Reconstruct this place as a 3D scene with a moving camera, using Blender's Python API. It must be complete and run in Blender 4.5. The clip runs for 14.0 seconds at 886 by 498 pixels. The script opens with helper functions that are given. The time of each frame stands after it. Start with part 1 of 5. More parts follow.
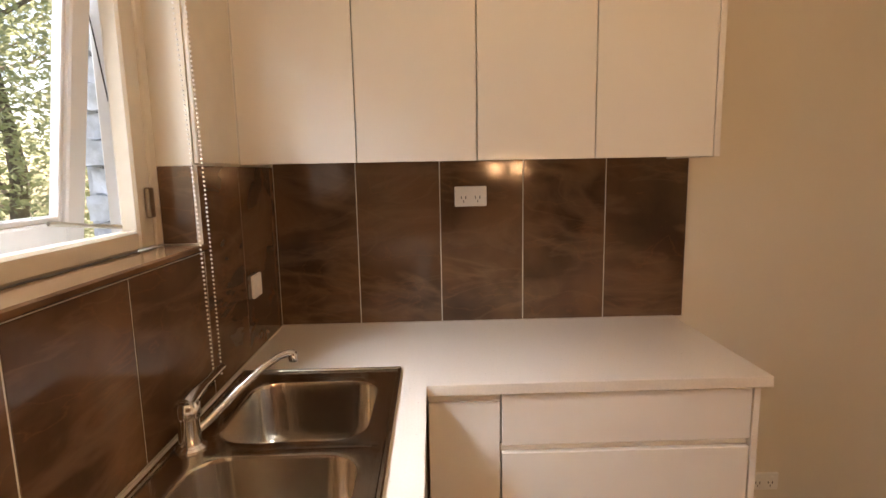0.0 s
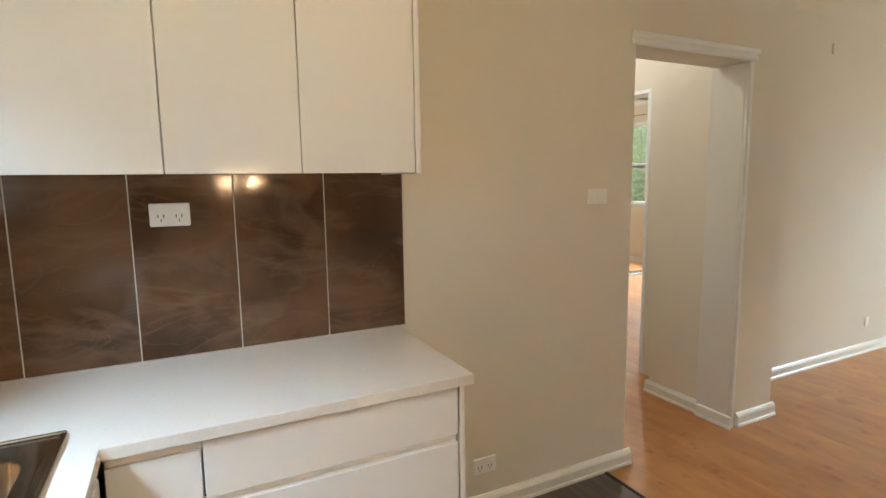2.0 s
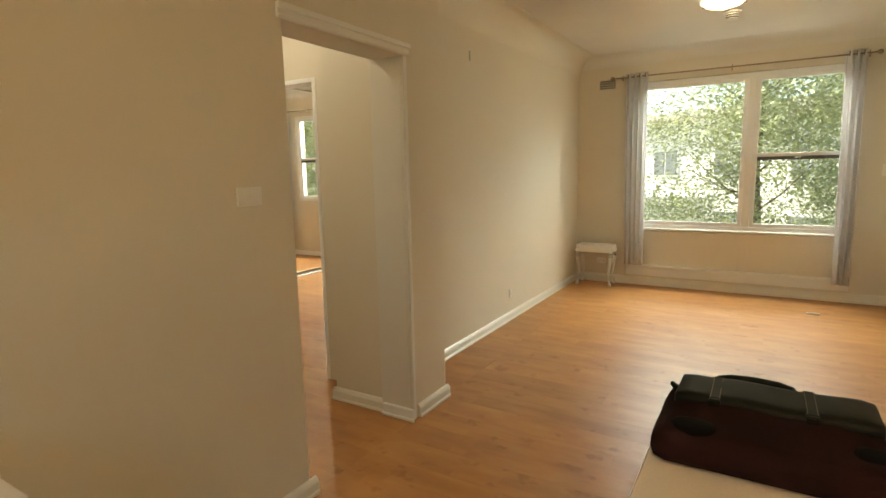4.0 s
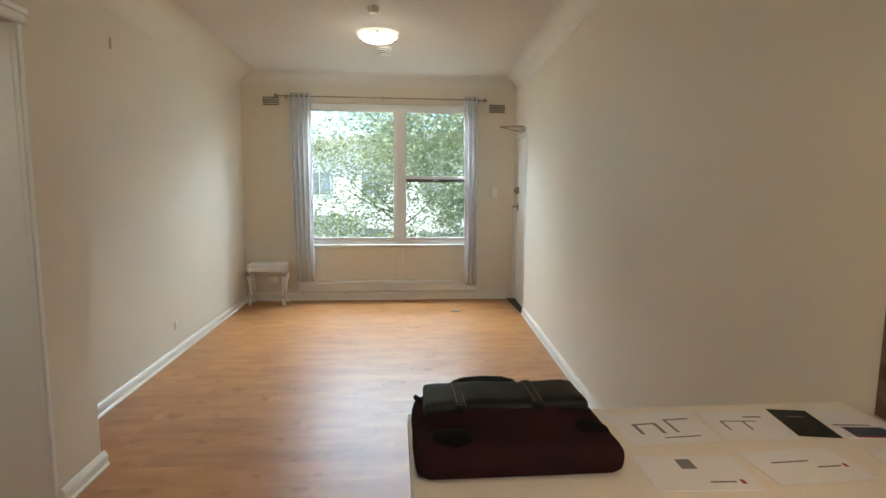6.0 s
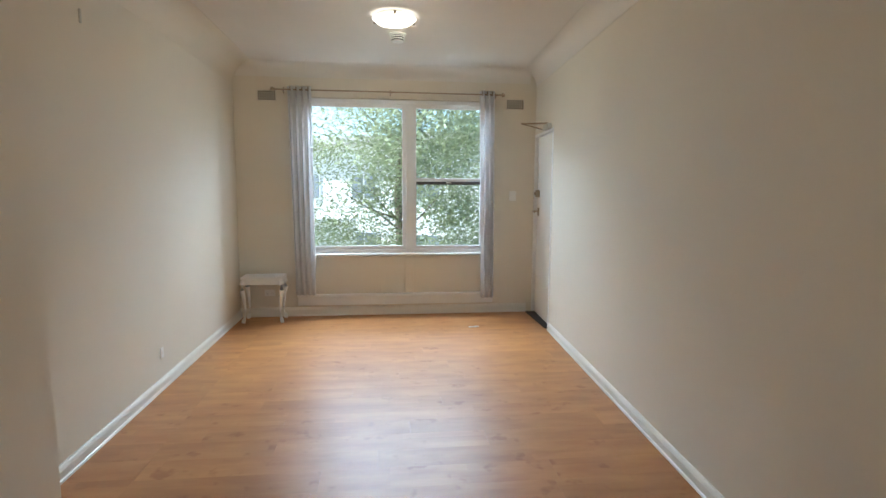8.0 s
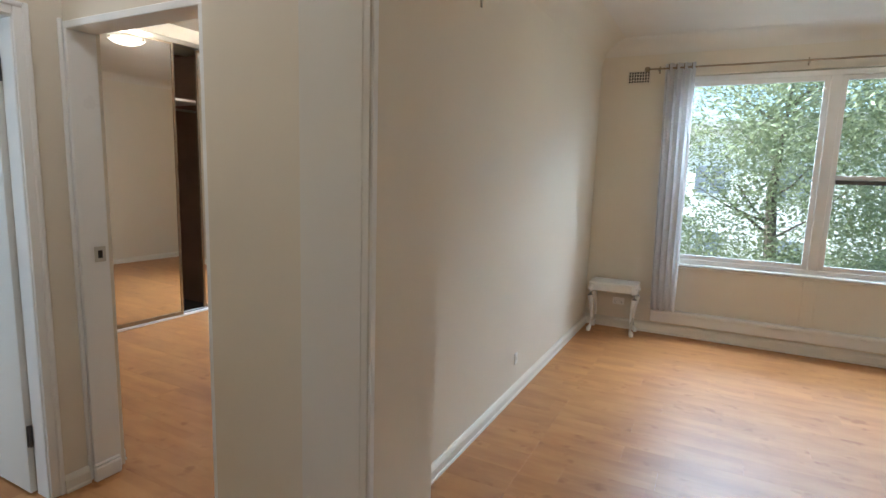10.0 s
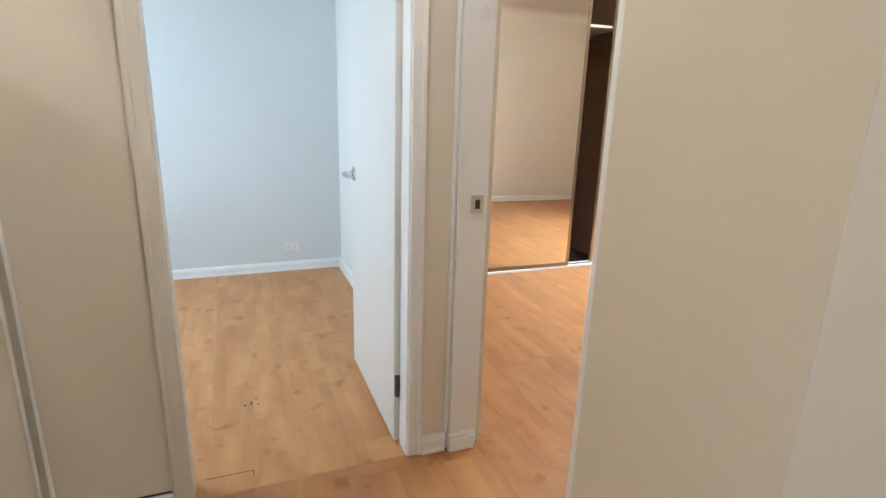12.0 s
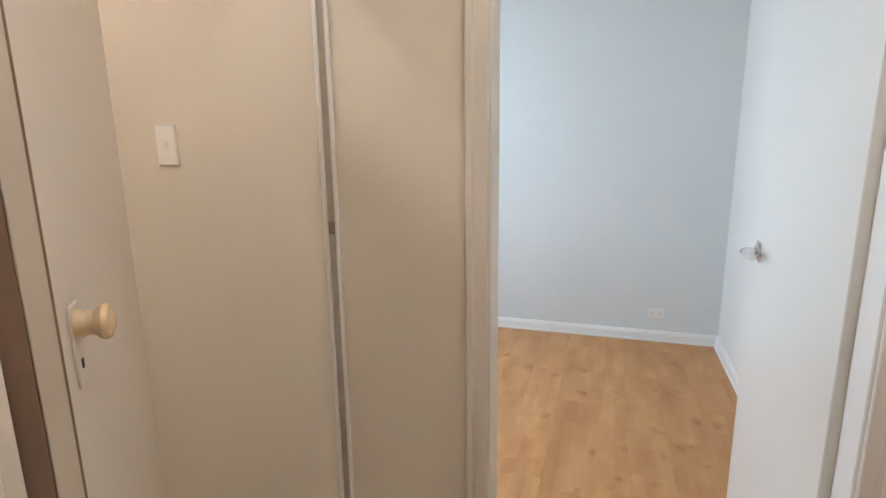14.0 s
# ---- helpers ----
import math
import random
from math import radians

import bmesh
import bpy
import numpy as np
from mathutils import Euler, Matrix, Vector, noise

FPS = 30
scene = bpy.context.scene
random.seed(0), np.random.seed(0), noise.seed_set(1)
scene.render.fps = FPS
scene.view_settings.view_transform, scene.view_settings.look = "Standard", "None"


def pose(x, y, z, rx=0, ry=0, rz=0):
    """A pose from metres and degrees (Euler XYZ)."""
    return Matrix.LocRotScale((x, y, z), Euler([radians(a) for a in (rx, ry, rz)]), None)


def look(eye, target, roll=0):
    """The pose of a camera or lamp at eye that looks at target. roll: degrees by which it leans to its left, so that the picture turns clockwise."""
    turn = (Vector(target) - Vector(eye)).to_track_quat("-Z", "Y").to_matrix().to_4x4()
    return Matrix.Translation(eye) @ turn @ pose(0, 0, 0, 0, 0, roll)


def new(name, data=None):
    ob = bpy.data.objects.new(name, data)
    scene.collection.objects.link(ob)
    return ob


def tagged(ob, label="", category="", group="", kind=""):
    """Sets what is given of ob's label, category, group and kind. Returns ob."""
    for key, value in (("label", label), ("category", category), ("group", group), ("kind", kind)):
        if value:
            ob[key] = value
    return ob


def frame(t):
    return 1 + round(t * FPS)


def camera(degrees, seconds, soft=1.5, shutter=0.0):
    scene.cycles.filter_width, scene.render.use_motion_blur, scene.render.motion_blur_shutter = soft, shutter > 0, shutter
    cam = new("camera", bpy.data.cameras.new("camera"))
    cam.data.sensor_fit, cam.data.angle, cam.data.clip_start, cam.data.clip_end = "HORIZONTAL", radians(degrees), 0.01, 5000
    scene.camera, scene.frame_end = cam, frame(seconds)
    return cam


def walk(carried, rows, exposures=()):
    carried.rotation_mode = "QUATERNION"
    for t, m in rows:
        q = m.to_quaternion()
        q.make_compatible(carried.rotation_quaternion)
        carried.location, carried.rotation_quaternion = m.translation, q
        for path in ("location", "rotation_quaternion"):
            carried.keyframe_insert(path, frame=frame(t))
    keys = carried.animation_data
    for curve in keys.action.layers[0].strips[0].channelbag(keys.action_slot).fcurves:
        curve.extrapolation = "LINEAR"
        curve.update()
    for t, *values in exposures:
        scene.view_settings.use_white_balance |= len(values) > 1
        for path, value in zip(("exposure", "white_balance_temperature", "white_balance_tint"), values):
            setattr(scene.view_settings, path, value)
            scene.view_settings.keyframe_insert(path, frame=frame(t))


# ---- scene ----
cam = camera(79.9, 14.0)
PATH = [
    (0, (1.918, 0.571, 1.454), (-0.061, 0.609, 1.163), -1.1),
    (0.5, (1.91, 0.595, 1.46), (-0.068, 0.781, 1.225), -0.6),
    (1, (1.907, 0.63, 1.461), (-0.043, 1.032, 1.266), -0.5),
    (1.5, (1.903, 0.67, 1.466), (0.023, 1.319, 1.26), -0.7),
    (2, (1.882, 0.73, 1.457), (0.109, 1.619, 1.201), -0.8),
    (2.5, (1.851, 0.804, 1.451), (0.205, 1.897, 1.144), -0.9),
    (3, (1.796, 0.927, 1.46), (0.328, 2.245, 1.128), -1.2),
    (3.5, (1.744, 1.022, 1.462), (0.471, 2.532, 1.148), -1.3),
    (4, (1.694, 1.108, 1.461), (0.672, 2.801, 1.165), -1.2),
    (6.5, (1.468, 1.294, 1.436), (1.801, 3.253, 1.207), 0.7),
    (7, (1.432, 1.47, 1.439), (1.812, 3.421, 1.215), 0.7),
    (9.5, (0.871, 2.295, 1.46), (0.32, 4.202, 1.217), 0.9),
    (10, (0.779, 2.44, 1.493), (-0.13, 4.199, 1.209), 1.7),
    (10.5, (0.619, 2.564, 1.471), (-0.595, 4.116, 1.129), 1.8),
    (11, (0.411, 2.681, 1.476), (-1.011, 4.03, 1.08), 1.3),
    (11.5, (0.243, 2.849, 1.468), (-1.379, 3.928, 1.015), 1.2),
    (12, (0.101, 2.982, 1.449), (-1.69, 3.696, 0.918), 1.7),
    (12.5, (-0.08, 2.999, 1.415), (-1.94, 3.362, 0.777), 1.8),
    (13, (-0.195, 2.995, 1.442), (-2.085, 3.066, 0.793), 1.0),
    (13.5, (-0.318, 2.985, 1.463), (-2.22, 2.752, 0.89), -0.1),
    (14, (-0.492, 3.032, 1.501), (-2.358, 2.442, 1.089), -0.8),
]
EXPO = [(0, 1.48, 7900, 22), (1, 1.68, 7300, 16), (2, 1.88, 5900, 3), (3, 1.73, 6900, 1), (4, 1.43, 8000, 1), (6.5, 1.46, 5500, 3), (9.5, 1.32, 5450, 6), (10.5, 1.5, 5450, 6), (11.1, 1.95, 5400, 6), (12.5, 2.25, 5600, 8), (13.2, 2.3, 5700, 10), (14, 2.0, 5900, 13)]
walk(cam, [(t, look(eye, target, roll)) for t, eye, target, roll in PATH],
     exposures=EXPO)

# ---- world and lights ----
world = bpy.data.worlds.new("sky_world")
world.use_nodes = True
scene.world = world
wn = world.node_tree.nodes
sky = wn.new("ShaderNodeTexSky")
sky.sky_type, sky.sun_disc = "NISHITA", False
sky.sun_elevation, sky.sun_rotation = radians(52), radians(276)
wn["Background"].inputs["Strength"].default_value = 0.15
world.node_tree.links.new(sky.outputs[0], wn["Background"].inputs["Color"])


def lamp(name, kind, m, energy, color, **more):
    data = bpy.data.lights.new(name, kind)
    data.energy, data.color = energy, color
    if kind == "AREA":
        data.shape, data.size, data.size_y = "RECTANGLE", more["size"], more["size_y"]
    if kind == "POINT":
        data.shadow_soft_size = more["soft"]
    if kind == "SUN":
        data.angle = radians(0.5)
    ob = new(name, data)
    ob.matrix_world = m
    return ob


sun_way = Vector((math.sin(radians(276)) * math.cos(radians(52)), math.cos(radians(276)) * math.cos(radians(52)), math.sin(radians(52))))
lamp("sun_light", "SUN", look(sun_way * 30, (0, 0, 0)), 5.0, (1, 0.95, 0.88))
lamp("living_window_light", "AREA", look((1.42, 10.55, 3.38), (1.42, 4.0, 1.2)), 45, (0.84, 0.92, 1.0), size=2.8, size_y=0.7)
lamp("living_window_light", "AREA", look((1.42, 8.5, 2.85), (1.42, 4.6, 0.9)), 66, (0.84, 0.92, 1.0), size=2.0, size_y=0.6)
lamp("bedroom_window_light", "AREA", look((-3.0, 8.5, 2.85), (-2.3, 5.2, 1.0)), 112, (0.84, 0.92, 1.0), size=1.3, size_y=0.6)
lamp("kitchen_window_light", "AREA", look((1.45, -0.8, 2.8), (1.3, 1.6, 0.9)), 28, (0.68, 0.83, 1.0), size=1.3, size_y=0.6)
# fill that adds daylight from the blue bedroom's assumed, unseen window
lamp("blue_room_window_light", "AREA", look((-3.2, 0.86, 1.6), (-3.2, 3.0, 1.0)), 10.2, (0.85, 0.93, 1.0), size=1.1, size_y=1.2)
# warm fill added under the kitchen ceiling; its source is assumed
lamp("kitchen_lamp_light", "POINT", pose(1.45, 1.15, 2.735), 6.8, (1.0, 0.7, 0.4), soft=0.03)
lamp("hood_bulb_light", "POINT", pose(2.2, 1.06, 1.47), 2.2, (1.0, 0.6, 0.3), soft=0.012)
lamp("hood_bulb_light", "POINT", pose(2.2, 1.24, 1.47), 2.2, (1.0, 0.6, 0.3), soft=0.012)
lamp("living_lamp_light", "POINT", pose(1.34, 6.12, 2.735), 5.5, (1.0, 0.86, 0.66), soft=0.03)
lamp("bedroom_lamp_light", "POINT", pose(-2.97, 5.88, 2.735), 17, (1.0, 0.84, 0.66), soft=0.03)
# added fill for hall and bathroom, where no lamp is in view
lamp("hall_lamp_light", "POINT", pose(-0.95, 3.1, 2.735), 6.5, (1.0, 0.9, 0.83), soft=0.03)
lamp("bathroom_lamp_light", "POINT", pose(-0.9, 1.5, 2.735), 7.5, (1.0, 0.84, 0.74), soft=0.03)


# ---- materials ----
def mat(name, color, rough=0.5, metal=0.0, vary=0.0, scale=3.0, bump=0.0, bump_scale=60.0, second=None, coat=0.0, stretch=(1, 1, 1), mode="noise", detail=6.0, random_tone=0.0):
    m = bpy.data.materials.new(name)
    m.use_nodes = True
    nt = m.node_tree
    n, l = nt.nodes, nt.links
    p = n["Principled BSDF"]
    p.inputs["Base Color"].default_value = (*color, 1)
    p.inputs["Roughness"].default_value = rough
    p.inputs["Metallic"].default_value = metal
    p.inputs["Coat Weight"].default_value = coat
    p.inputs["Coat Roughness"].default_value = 0.08
    tc = n.new("ShaderNodeTexCoord")
    mp = n.new("ShaderNodeMapping")
    mp.inputs["Scale"].default_value = stretch
    l.new(tc.outputs["Object"], mp.inputs["Vector"])
    vec = mp.outputs[0]
    if random_tone:
        info = n.new("ShaderNodeObjectInfo")
        mul = n.new("ShaderNodeMath")
        mul.operation, mul.inputs[1].default_value = "MULTIPLY", 37.0
        l.new(info.outputs["Random"], mul.inputs[0])
        add = n.new("ShaderNodeVectorMath")
        l.new(vec, add.inputs[0])
        l.new(mul.outputs[0], add.inputs[1])
        vec = add.outputs[0]
    if vary or second:
        t = n.new("ShaderNodeTexNoise")
        t.inputs["Scale"].default_value, t.inputs["Detail"].default_value = scale, detail
        l.new(vec, t.inputs["Vector"])
        ramp = n.new("ShaderNodeValToRGB")
        other = second or tuple(c * (1 - vary) for c in color)
        ramp.color_ramp.elements[0].position, ramp.color_ramp.elements[1].position = 0.33, 0.68
        ramp.color_ramp.elements[0].color, ramp.color_ramp.elements[1].color = (*other, 1), (*color, 1)
        l.new(t.outputs["Fac"], ramp.inputs[0])
        out = ramp.outputs[0]
        if random_tone:
            hsv = n.new("ShaderNodeHueSaturation")
            mr = n.new("ShaderNodeMapRange")
            mr.inputs["To Min"].default_value, mr.inputs["To Max"].default_value = 1 - random_tone, 1 + random_tone
            l.new(info.outputs["Random"], mr.inputs["Value"])
            l.new(mr.outputs[0], hsv.inputs["Value"])
            l.new(out, hsv.inputs["Color"])
            out = hsv.outputs[0]
        l.new(out, p.inputs["Base Color"])
        rr = n.new("ShaderNodeMapRange")
        rr.inputs["To Min"].default_value, rr.inputs["To Max"].default_value = max(rough - 0.06, 0.02), min(rough + 0.06, 1)
        l.new(t.outputs["Fac"], rr.inputs["Value"])
        l.new(rr.outputs[0], p.inputs["Roughness"])
    if bump:
        b = n.new("ShaderNodeTexNoise")
        b.inputs["Scale"].default_value, b.inputs["Detail"].default_value = bump_scale, 4
        l.new(vec, b.inputs["Vector"])
        bn = n.new("ShaderNodeBump")
        bn.inputs["Strength"].default_value, bn.inputs["Distance"].default_value = bump, 0.002
        l.new(b.outputs["Fac"], bn.inputs["Height"])
        l.new(bn.outputs[0], p.inputs["Normal"])
    return m


def glass_mat(name):
    m = bpy.data.materials.new(name)
    m.use_nodes = True
    p = m.node_tree.nodes["Principled BSDF"]
    p.inputs["Base Color"].default_value = (0.95, 0.98, 0.97, 1)
    p.inputs["Roughness"].default_value = 0.02
    p.inputs["Transmission Weight"].default_value = 1
    p.inputs["IOR"].default_value = 1.1
    return m


def glow_mat(name, color, strength):
    m = bpy.data.materials.new(name)
    m.use_nodes = True
    p = m.node_tree.nodes["Principled BSDF"]
    p.inputs["Base Color"].default_value = (*color, 1)
    p.inputs["Emission Color"].default_value = (*color, 1)
    p.inputs["Emission Strength"].default_value = strength * 0.33
    return m


M_wall = mat("cream_paint", (0.74, 0.68, 0.565), 0.55, vary=0.03, scale=1.3, bump=0.12, bump_scale=90)
M_blue = mat("pale_blue_paint", (0.72, 0.75, 0.745), 0.5, vary=0.03, scale=1.5, bump=0.1, bump_scale=90)
M_whitewall = mat("soft_white_wall_paint", (0.78, 0.785, 0.75), 0.5, vary=0.02, scale=1.5, bump=0.1, bump_scale=90)
M_ceil = mat("white_ceiling_paint", (0.76, 0.72, 0.65), 0.8, vary=0.04, scale=2, bump=0.1)
M_trim = mat("white_gloss_trim", (0.84, 0.84, 0.82), 0.3, vary=0.02, scale=2.5, bump=0.08, bump_scale=40)
# Paint of the entry door; also colours warm shade on a white door frame.
M_creampaint_and_shade = mat("cream_satin_paint_and_warm_shade", (0.75, 0.71, 0.62), 0.4, vary=0.02, scale=2, bump=0.06, bump_scale=50)
M_jamb = mat("off_white_jamb_enamel", (0.755, 0.735, 0.68), 0.3, vary=0.02, scale=2, bump=0.06, bump_scale=40)
M_skirt = mat("creamy_white_gloss", (0.8, 0.775, 0.7), 0.32, vary=0.03, scale=2.5, bump=0.08, bump_scale=40)
M_door = mat("white_door_paint", (0.76, 0.76, 0.72), 0.32, vary=0.015, scale=2, bump=0.06, bump_scale=50)
M_knob = mat("yellowed_cream_enamel", (0.72, 0.56, 0.33), 0.25, vary=0.1, scale=30)
M_creamdoor = mat("cream_door_enamel", (0.74, 0.68, 0.58), 0.3)
M_wood = mat("beech_laminate", (0.5, 0.248, 0.09), 0.38, second=(0.4, 0.175, 0.057), scale=5, stretch=(0.6, 1.8, 1), bump=0.03, bump_scale=90, random_tone=0.05, detail=3.5)
# Lit copy of the same beech: the blue bedroom's stronger light, in the colour.
M_litwood = mat("lit_beech_laminate", (0.62, 0.335, 0.135), 0.38, second=(0.5, 0.24, 0.086), scale=5, stretch=(0.6, 1.8, 1), bump=0.03, bump_scale=90, random_tone=0.05, detail=3.5)
M_vinyl = mat("dark_grey_plank", (0.11, 0.085, 0.07), 0.4, second=(0.055, 0.043, 0.037), scale=4, stretch=(0.7, 7, 1), bump=0.1, random_tone=0.15)
M_gloss = mat("white_gloss_laminate", (0.8, 0.77, 0.72), 0.11, vary=0.02, scale=2)
M_bench = mat("cream_stone_bench", (0.78, 0.73, 0.66), 0.3, vary=0.05, scale=160, detail=2)
M_grout = mat("pale_grout", (0.6, 0.55, 0.47), 0.8, vary=0.15, scale=30)
M_dirtgrout = mat("grimy_grey_grout", (0.16, 0.12, 0.09), 0.9, vary=0.4, scale=25)
M_steel = mat("brushed_steel", (0.66, 0.6, 0.52), 0.17, metal=1, vary=0.1, scale=20, stretch=(1, 18, 1))
M_chrome = mat("chrome", (0.75, 0.75, 0.75), 0.13, metal=1)
M_nickel = mat("aged_brass", (0.42, 0.34, 0.24), 0.3, metal=1, vary=0.2, scale=40)
M_alu = mat("aluminium_rail", (0.6, 0.58, 0.52), 0.3, metal=1, vary=0.1, scale=20)
M_rail = mat("weathered_dark_aluminium", (0.13, 0.125, 0.12), 0.45, metal=0.6, vary=0.2, scale=20)
M_plastic = mat("white_plastic", (0.84, 0.82, 0.77), 0.35)
M_dark = mat("dark_recess", (0.03, 0.025, 0.022), 0.7)
M_black = mat("black_leather", (0.009, 0.011, 0.009), 0.46, vary=0.3, scale=30, bump=0.5, bump_scale=220)
M_patch = mat("dark_patch_leather", (0.005, 0.005, 0.005), 0.7, vary=0.2, scale=20, bump=0.3, bump_scale=200)
M_fabric = mat("plum_brown_cloth", (0.026, 0.0105, 0.012), 0.85, second=(0.016, 0.008, 0.009), scale=9, bump=0.6, bump_scale=500)
for m, s in ((M_fabric, 0.06), (M_patch, 0.05), (M_black, 0.16), (M_wood, 0.35), (M_litwood, 0.35)):
    m.node_tree.nodes["Principled BSDF"].inputs["Specular IOR Level"].default_value = s
M_curtain = mat("pale_grey_curtain", (0.8, 0.8, 0.8), 0.8, vary=0.06, scale=12, bump=0.3, bump_scale=400)
cloth_nodes, cloth_links = M_curtain.node_tree.nodes, M_curtain.node_tree.links
sheer = cloth_nodes.new("ShaderNodeBsdfTranslucent")
sheer.inputs["Color"].default_value = (0.8, 0.8, 0.79, 1)
cloth_mix = cloth_nodes.new("ShaderNodeMixShader")
cloth_mix.inputs["Fac"].default_value = 0.4
cloth_links.new(cloth_nodes["Principled BSDF"].outputs[0], cloth_mix.inputs[1])
cloth_links.new(sheer.outputs[0], cloth_mix.inputs[2])
cloth_links.new(cloth_mix.outputs[0], cloth_nodes["Material Output"].inputs["Surface"])
M_paper = mat("paper", (0.78, 0.78, 0.8), 0.6, vary=0.02, scale=5)
M_ink = mat("grey_ink", (0.2, 0.2, 0.22), 0.7)
M_mirror = mat("mirror_silver", (0.9, 0.88, 0.84), 0.015, metal=1)
# Wardrobe lining; its brown also draws the shade at the bathroom door's edge.
M_robe_and_gap = mat("dark_robe_lining_and_gap_shade", (0.3, 0.2, 0.14), 0.6, vary=0.2, scale=4)
M_glass = glass_mat("window_glass")
M_bathtile = mat("cream_floor_tile", (0.66, 0.6, 0.5), 0.25, vary=0.08, scale=7, random_tone=0.04)
M_frame = mat("cream_window_paint", (0.72, 0.66, 0.55), 0.35, vary=0.1, scale=8, bump=0.15, bump_scale=50)
M_sashwhite = mat("white_sash_paint", (0.78, 0.8, 0.82), 0.35, vary=0.05, scale=8)
M_leaf = mat("foliage", (0.24, 0.25, 0.11), 0.4, second=(0.14, 0.16, 0.07), scale=1.6)
leaf_nodes, leaf_links = M_leaf.node_tree.nodes, M_leaf.node_tree.links
thin = leaf_nodes.new("ShaderNodeBsdfTranslucent")
thin.inputs["Color"].default_value = (0.4, 0.44, 0.27, 1)
leaf_mix = leaf_nodes.new("ShaderNodeMixShader")
leaf_mix.inputs["Fac"].default_value = 0.6
leaf_links.new(leaf_nodes["Principled BSDF"].outputs[0], leaf_mix.inputs[1])
leaf_links.new(thin.outputs[0], leaf_mix.inputs[2])
leaf_links.new(leaf_mix.outputs[0], leaf_nodes["Material Output"].inputs["Surface"])
M_bark = mat("bark", (0.2, 0.16, 0.12), 0.9, vary=0.4, scale=9, bump=0.8, bump_scale=30)
M_grass = mat("ground_cover", (0.16, 0.19, 0.08), 0.9, second=(0.3, 0.26, 0.18), scale=0.5, bump=0.5, bump_scale=20)
M_road = mat("concrete_paving", (0.5, 0.48, 0.44), 0.8, vary=0.15, scale=1.2, bump=0.2)
M_render = mat("white_render", (0.78, 0.77, 0.74), 0.8, vary=0.06, scale=0.8)
M_brick = mat("grey_painted_brick", (0.56, 0.61, 0.7), 0.85, vary=0.4, scale=14, bump=0.9, bump_scale=60, random_tone=0.1)
M_farpane = mat("far_window_glass", (0.22, 0.25, 0.28), 0.08, vary=0.3, scale=0.6)
M_lampglass = glow_mat("lit_frosted_glass", (1.0, 0.9, 0.74), 3.4)


def strip_tone(m, amount):
    """Gives a board the look of three rows of staves, each of its own tone, and a few small knots."""
    n, l = m.node_tree.nodes, m.node_tree.links
    p = n["Principled BSDF"]
    src = p.inputs["Base Color"].links[0].from_socket
    tc = next(x for x in n if x.type == "TEX_COORD")
    info = next(x for x in n if x.type == "OBJECT_INFO")
    wide = n.new("ShaderNodeMath")
    wide.operation, wide.inputs[1].default_value = "MULTIPLY", 23.0
    l.new(info.outputs["Random"], wide.inputs[0])
    comb = n.new("ShaderNodeCombineXYZ")
    comb.inputs["Y"].default_value = 0.095
    l.new(wide.outputs[0], comb.inputs["X"])
    l.new(wide.outputs[0], comb.inputs["Z"])
    add = n.new("ShaderNodeVectorMath")
    l.new(tc.outputs["Object"], add.inputs[0])
    l.new(comb.outputs[0], add.inputs[1])
    br = n.new("ShaderNodeTexBrick")
    br.inputs["Scale"].default_value, br.inputs["Mortar Size"].default_value = 1.0, 0.0
    br.inputs["Brick Width"].default_value, br.inputs["Row Height"].default_value = 0.4, 0.0633
    br.inputs["Color1"].default_value = (1 - amount, 1 - amount * 1.2, 1 - amount * 1.4, 1)
    br.inputs["Color2"].default_value = (1, 1, 1, 1)
    br.inputs["Mortar"].default_value = (1 - amount * 1.1, 1 - amount * 1.3, 1 - amount * 1.5, 1)
    l.new(add.outputs[0], br.inputs["Vector"])
    mix = n.new("ShaderNodeMixRGB")
    mix.blend_type = "MULTIPLY"
    mix.inputs["Fac"].default_value = 1
    l.new(src, mix.inputs["Color1"])
    l.new(br.outputs["Color"], mix.inputs["Color2"])
    kn = n.new("ShaderNodeTexNoise")
    kn.inputs["Scale"].default_value, kn.inputs["Detail"].default_value = 9, 2
    l.new(add.outputs[0], kn.inputs["Vector"])
    kr = n.new("ShaderNodeMapRange")
    kr.inputs["From Min"].default_value, kr.inputs["From Max"].default_value = 0.62, 0.74
    kr.inputs["To Max"].default_value = 0.55
    l.new(kn.outputs["Fac"], kr.inputs["Value"])
    knot = n.new("ShaderNodeMixRGB")
    knot.blend_type = "MULTIPLY"
    knot.inputs["Color2"].default_value = (0.6, 0.42, 0.3, 1)
    l.new(kr.outputs[0], knot.inputs["Fac"])
    l.new(mix.outputs[0], knot.inputs["Color1"])
    l.new(knot.outputs[0], p.inputs["Base Color"])


strip_tone(M_wood, 0.1)
strip_tone(M_litwood, 0.13)


